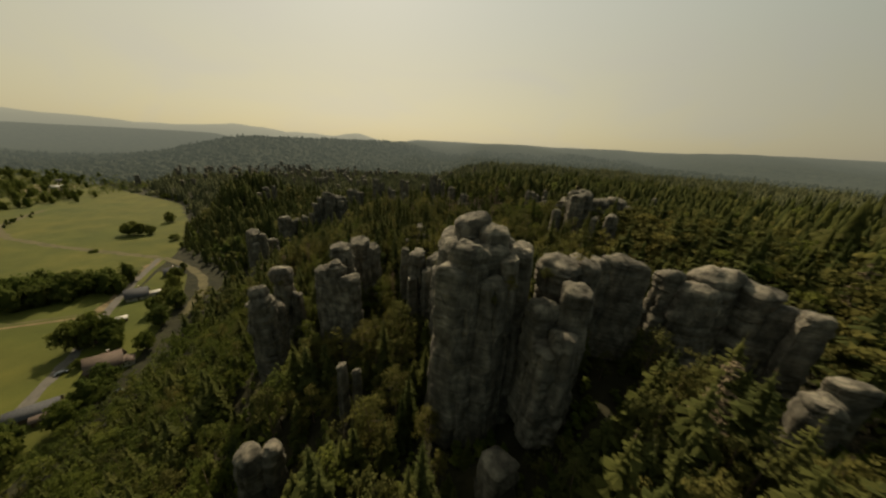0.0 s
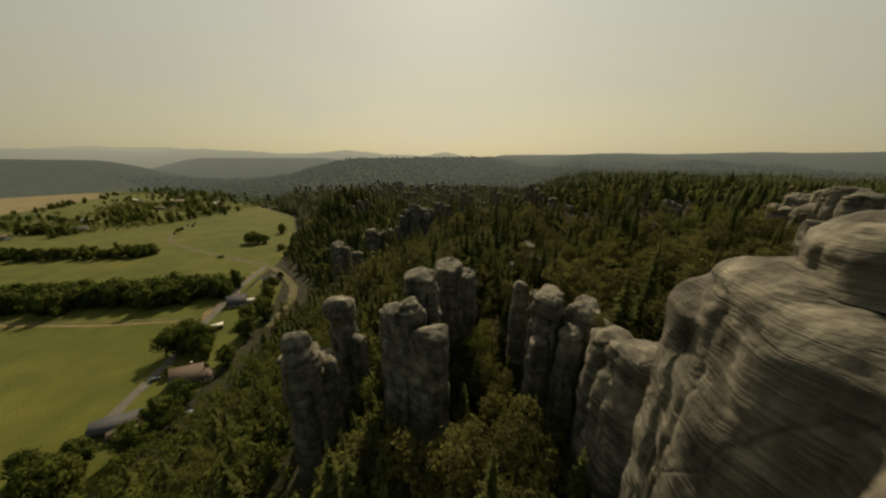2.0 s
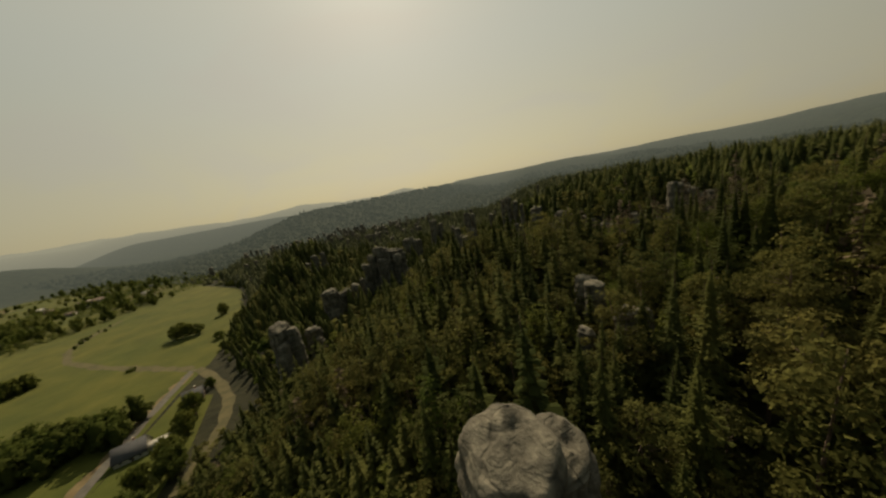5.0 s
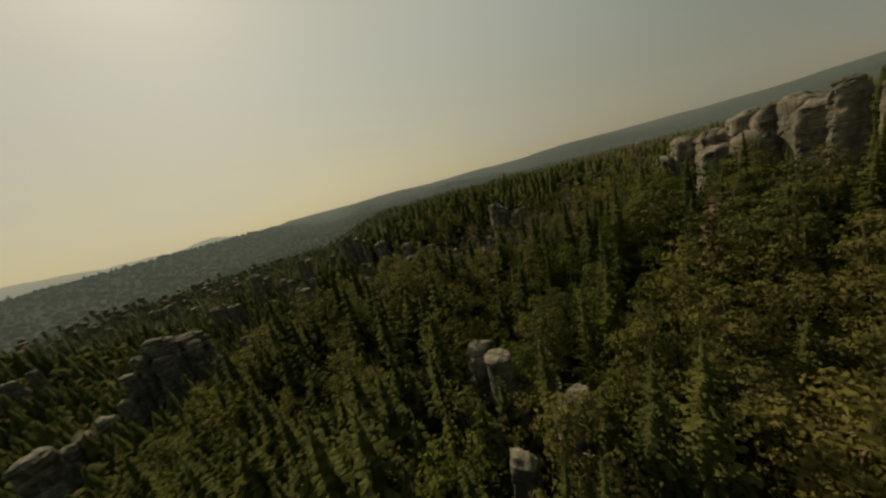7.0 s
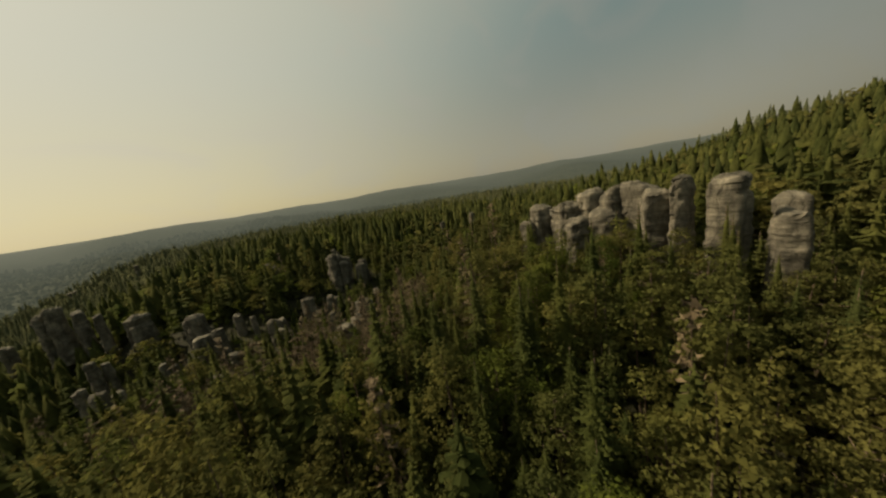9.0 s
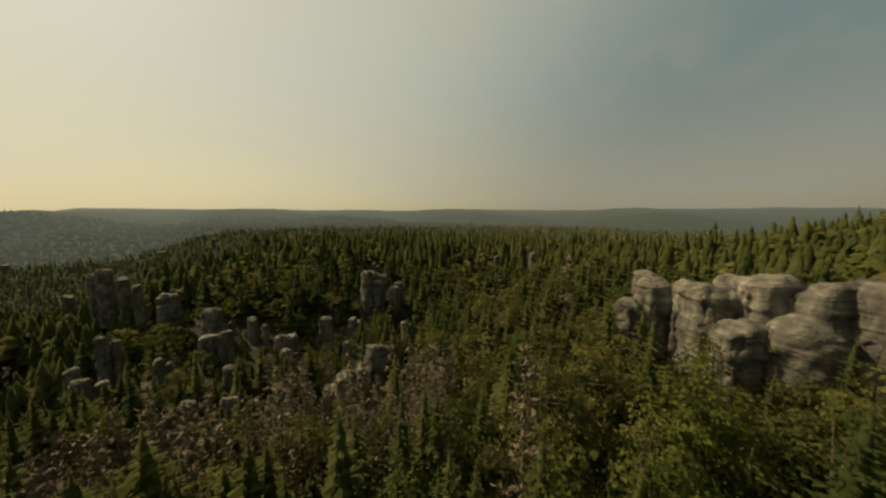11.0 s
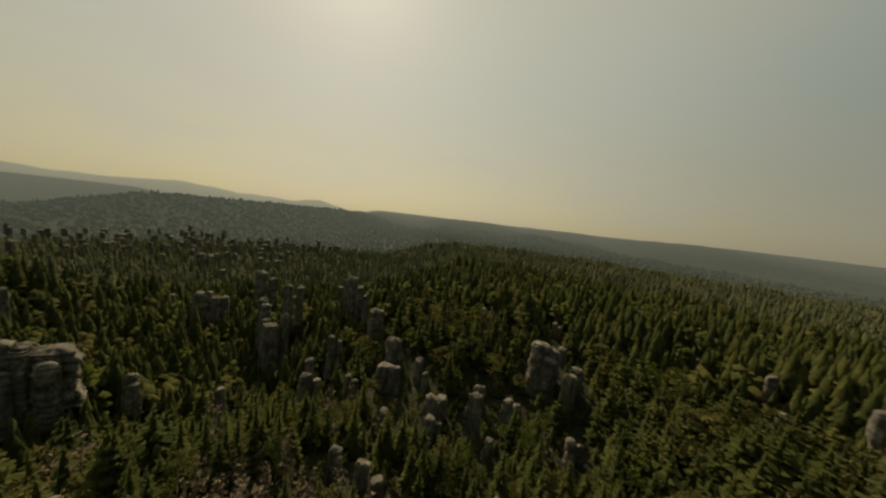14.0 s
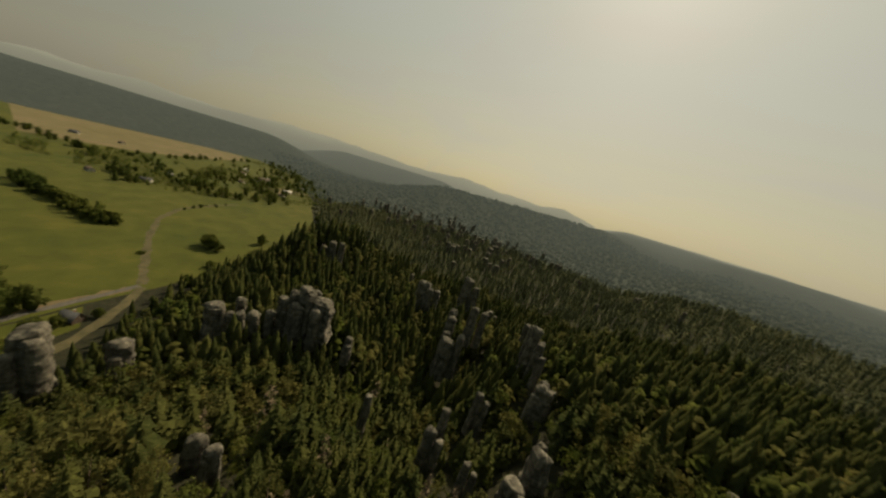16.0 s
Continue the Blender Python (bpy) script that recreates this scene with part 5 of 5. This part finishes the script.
def house(x, y, turn, L, W, wall_h, roof_h, roof_mat, wall_mat, label, z=VALLEY, windows=3, chimney=True):
    """Ridge along local x."""
    hs = thing("house", label, "house", (x, y, z), turn, "valley houses")
    bm = bmesh.new()
    hl, hw = L / 2, W / 2
    lo = [bm.verts.new(p) for p in ((-hl, -hw, -0.3), (hl, -hw, -0.3), (hl, hw, -0.3), (-hl, hw, -0.3))]
    up = [bm.verts.new(p) for p in ((-hl, -hw, wall_h), (hl, -hw, wall_h), (hl, hw, wall_h), (-hl, hw, wall_h))]
    ga, gb = bm.verts.new((-hl, 0, wall_h + roof_h)), bm.verts.new((hl, 0, wall_h + roof_h))
    for k in range(4):
        bm.faces.new((lo[k], lo[(k + 1) % 4], up[(k + 1) % 4], up[k]))
    bm.faces.new((up[3], up[0], ga))
    bm.faces.new((up[1], up[2], gb))
    me = bpy.data.meshes.new("wall")
    bm.to_mesh(me)
    bm.free()
    me.materials.append(wall_mat)
    part("wall", me, hs)
    ov, th = 0.55, 0.22
    drop = roof_h / hw * ov
    for s in (-1, 1):
        prof = [(0, wall_h + roof_h + 0.05), (s * (hw + ov), wall_h - drop + 0.05), (s * (hw + ov), wall_h - drop + 0.05 + th), (0, wall_h + roof_h + 0.05 + th)]
        v = np.array([(sx * (hl + 0.5), py, pz) for sx in (-1, 1) for py, pz in prof])
        f = np.array([(0, 1, 2, 3), (7, 6, 5, 4), (0, 4, 5, 1), (1, 5, 6, 2), (2, 6, 7, 3), (3, 7, 4, 0)])
        part("roof", mesh_of("roof", v, f, roof_mat), hs)
    if chimney:
        ch = part("chimney", box_mesh("chimney", 0.6, 0.6, 1.8, M_BRICK, (hl * 0.3, 0.5, wall_h + roof_h + 0.3), 0.03), hs, "brick chimney")
        part("chimney_cap", box_mesh("chimney_cap", 0.8, 0.8, 0.12, M_WALL, (hl * 0.3, 0.5, wall_h + roof_h + 1.25), 0.02), ch)
    for k in range(windows):
        px = -hl + L * (k + 0.7) / (windows + 0.4)
        for s in (-1, 1):
            window_at(hs, px, s * hw, wall_h * 0.55, 1.0, 1.2, ("+" if s > 0 else "-") + "y")
    for s in (-1, 1):
        for py in (-hw * 0.4, hw * 0.4):
            window_at(hs, s * hl, py, wall_h * 0.6, 0.9, 1.1, ("+" if s > 0 else "-") + "x")
        window_at(hs, s * hl, 0, wall_h + roof_h * 0.3, 0.9, 1.0, ("+" if s > 0 else "-") + "x")
    door = part("door", box_mesh("door", 1.0, 0.14, 2.05, M_TIMBER, (hl * 0.1, -hw - 0.03, 1.0), 0.02), hs, "dark timber door")
    part("door_handle", box_mesh("door_handle", 0.12, 0.08, 0.03, M_GLASS, (hl * 0.1 + 0.38, -hw - 0.13, 1.0)), door)
    return hs


house(-157.5, 105.5, 40, 12, 9.0, 2.6, 5.0, M_ROOF_RED, M_TIMBER, "timber house with steep brownish tiled roof")
house(-150.8, 108.5, -50, 5, 4.5, 2.4, 1.2, M_ROOF_RED, M_WALL, "low annex with brown tiled roof", windows=1, chimney=False)
house(-157.0, 80.0, 42, 13, 7.5, 2.4, 2.2, M_ROOF_DARK, M_TIMBER, "low house with dark slate roof", chimney=False)
house(-149.5, 78.5, 42, 8, 4, 2.2, 1.0, M_ROOF_RED, M_TIMBER, "red-roofed shed beside the dark-roofed house", windows=1, chimney=False)
house(-205.0, 166.5, 42, 11, 8, 2.6, 4.6, M_ROOF_DARK, M_WALL, "house with steep grey roof and pale plaster walls")
house(-198.0, 172.0, 42, 6, 4.5, 2.4, 0.8, M_ROOF_PALE, M_WALL, "low annex with pale sheet roof", windows=1, chimney=False)
house(-188.5, 140.5, 50, 5, 3.8, 2.3, 0.7, M_ROOF_PALE, M_TIMBER, "garden shed with pale sheet roof", windows=1, chimney=False)
house(-214.0, 202.0, 40, 9, 7, 2.5, 3.8, M_ROOF_DARK, M_TIMBER, "dark timber house among garden trees")
VILLAGE = [(-650, 205, 20), (-625, 262, 60), (-700, 300, 10), (-735, 420, 35), (-770, 455, 70), (-830, 500, 20), (-860, 455, 50), (-900, 560, 15), (-690, 500, 80), (-640, 470, 30), (-760, 560, 45), (-930, 480, 5), (-1010, 250, 25), (-1040, 180, 70)]
for k, (x, y, a) in enumerate(VILLAGE):
    house(x, y, a, 12 + k % 3 * 2, 8, 3.0, 3.6, (M_ROOF_RED, M_ROOF_DARK, M_ROOF_PALE)[k % 3], M_WALL, "far village house with plain gabled roof", windows=2)
house(-795, 480, 60, 34, 14, 6.0, 4.0, M_ROOF_RED, M_WALL, "long pale village hall with reddish roof", windows=6)


def car(x, y, turn):
    c = thing("car", "dark blue-grey parked car on the road verge", "car", (x, y, VALLEY + 0.18), turn)
    bm = bmesh.new()
    prof = [(-2.1, 0.35), (-2.1, 0.8), (-1.6, 0.95), (-1.0, 1.42), (0.5, 1.45), (1.15, 0.98), (2.0, 0.82), (2.1, 0.4)]
    a = [bm.verts.new((px, -0.85, pz)) for px, pz in prof]
    b = [bm.verts.new((px, 0.85, pz)) for px, pz in prof]
    n = len(prof)
    bm.faces.new(a)
    bm.faces.new(b[::-1])
    for k in range(n):
        bm.faces.new((a[k], b[k], b[(k + 1) % n], a[(k + 1) % n]))
    bmesh.ops.recalc_face_normals(bm, faces=bm.faces[:])
    bmesh.ops.bevel(bm, geom=bm.edges[:], offset=0.08, segments=2, affect="EDGES")
    me = bpy.data.meshes.new("body")
    bm.to_mesh(me)
    bm.free()
    me.materials.append(M_CAR)
    body = part("body", me, c)
    part("side_window", box_mesh("side_window", 1.5, 1.73, 0.34, M_GLASS, (-0.2, 0, 1.18), 0.05), body, "dark glass")
    for wx_, wy_ in ((-1.3, -0.8), (-1.3, 0.8), (1.3, -0.8), (1.3, 0.8)):
        bw = bmesh.new()
        bmesh.ops.create_cone(bw, cap_ends=True, segments=16, radius1=0.33, radius2=0.33, depth=0.22)
        bmesh.ops.rotate(bw, cent=(0, 0, 0), matrix=Matrix.Rotation(math.pi / 2, 3, "X"), verts=bw.verts)
        bmesh.ops.translate(bw, vec=(wx_, wy_, 0.33), verts=bw.verts)
        mw = bpy.data.meshes.new("wheel")
        bw.to_mesh(mw)
        bw.free()
        mw.materials.append(M_TYRE)
        part("wheel", mw, c)
    return c


car(-172.5, 100.0, 58)
car(-137.0, 92.0, 20)

# rocks that stand out of the woods on the valley side
V, F, o = [], [], 0
for k in range(130):
    x, y = -370 + 140 * rng.normal(), 760 + 105 * rng.normal()
    v, f = pillar_mesh(rng.uniform(2.5, 6), rng.uniform(2.5, 4.5), rng.uniform(19, 26), 900 + k, around=14, high=8)
    V.append(v + np.array([x, y, float(ground_z(np.array([x]), np.array([y]))[0]) - 2]))
    F.append(f + o)
    o += len(v)
tagged(new("valley_rocks", mesh_of("valley_rocks", np.concatenate(V), np.concatenate(F), M_ROCK, True)), "many pale rock heads above the valley woods", "rocks", kind="stuff")
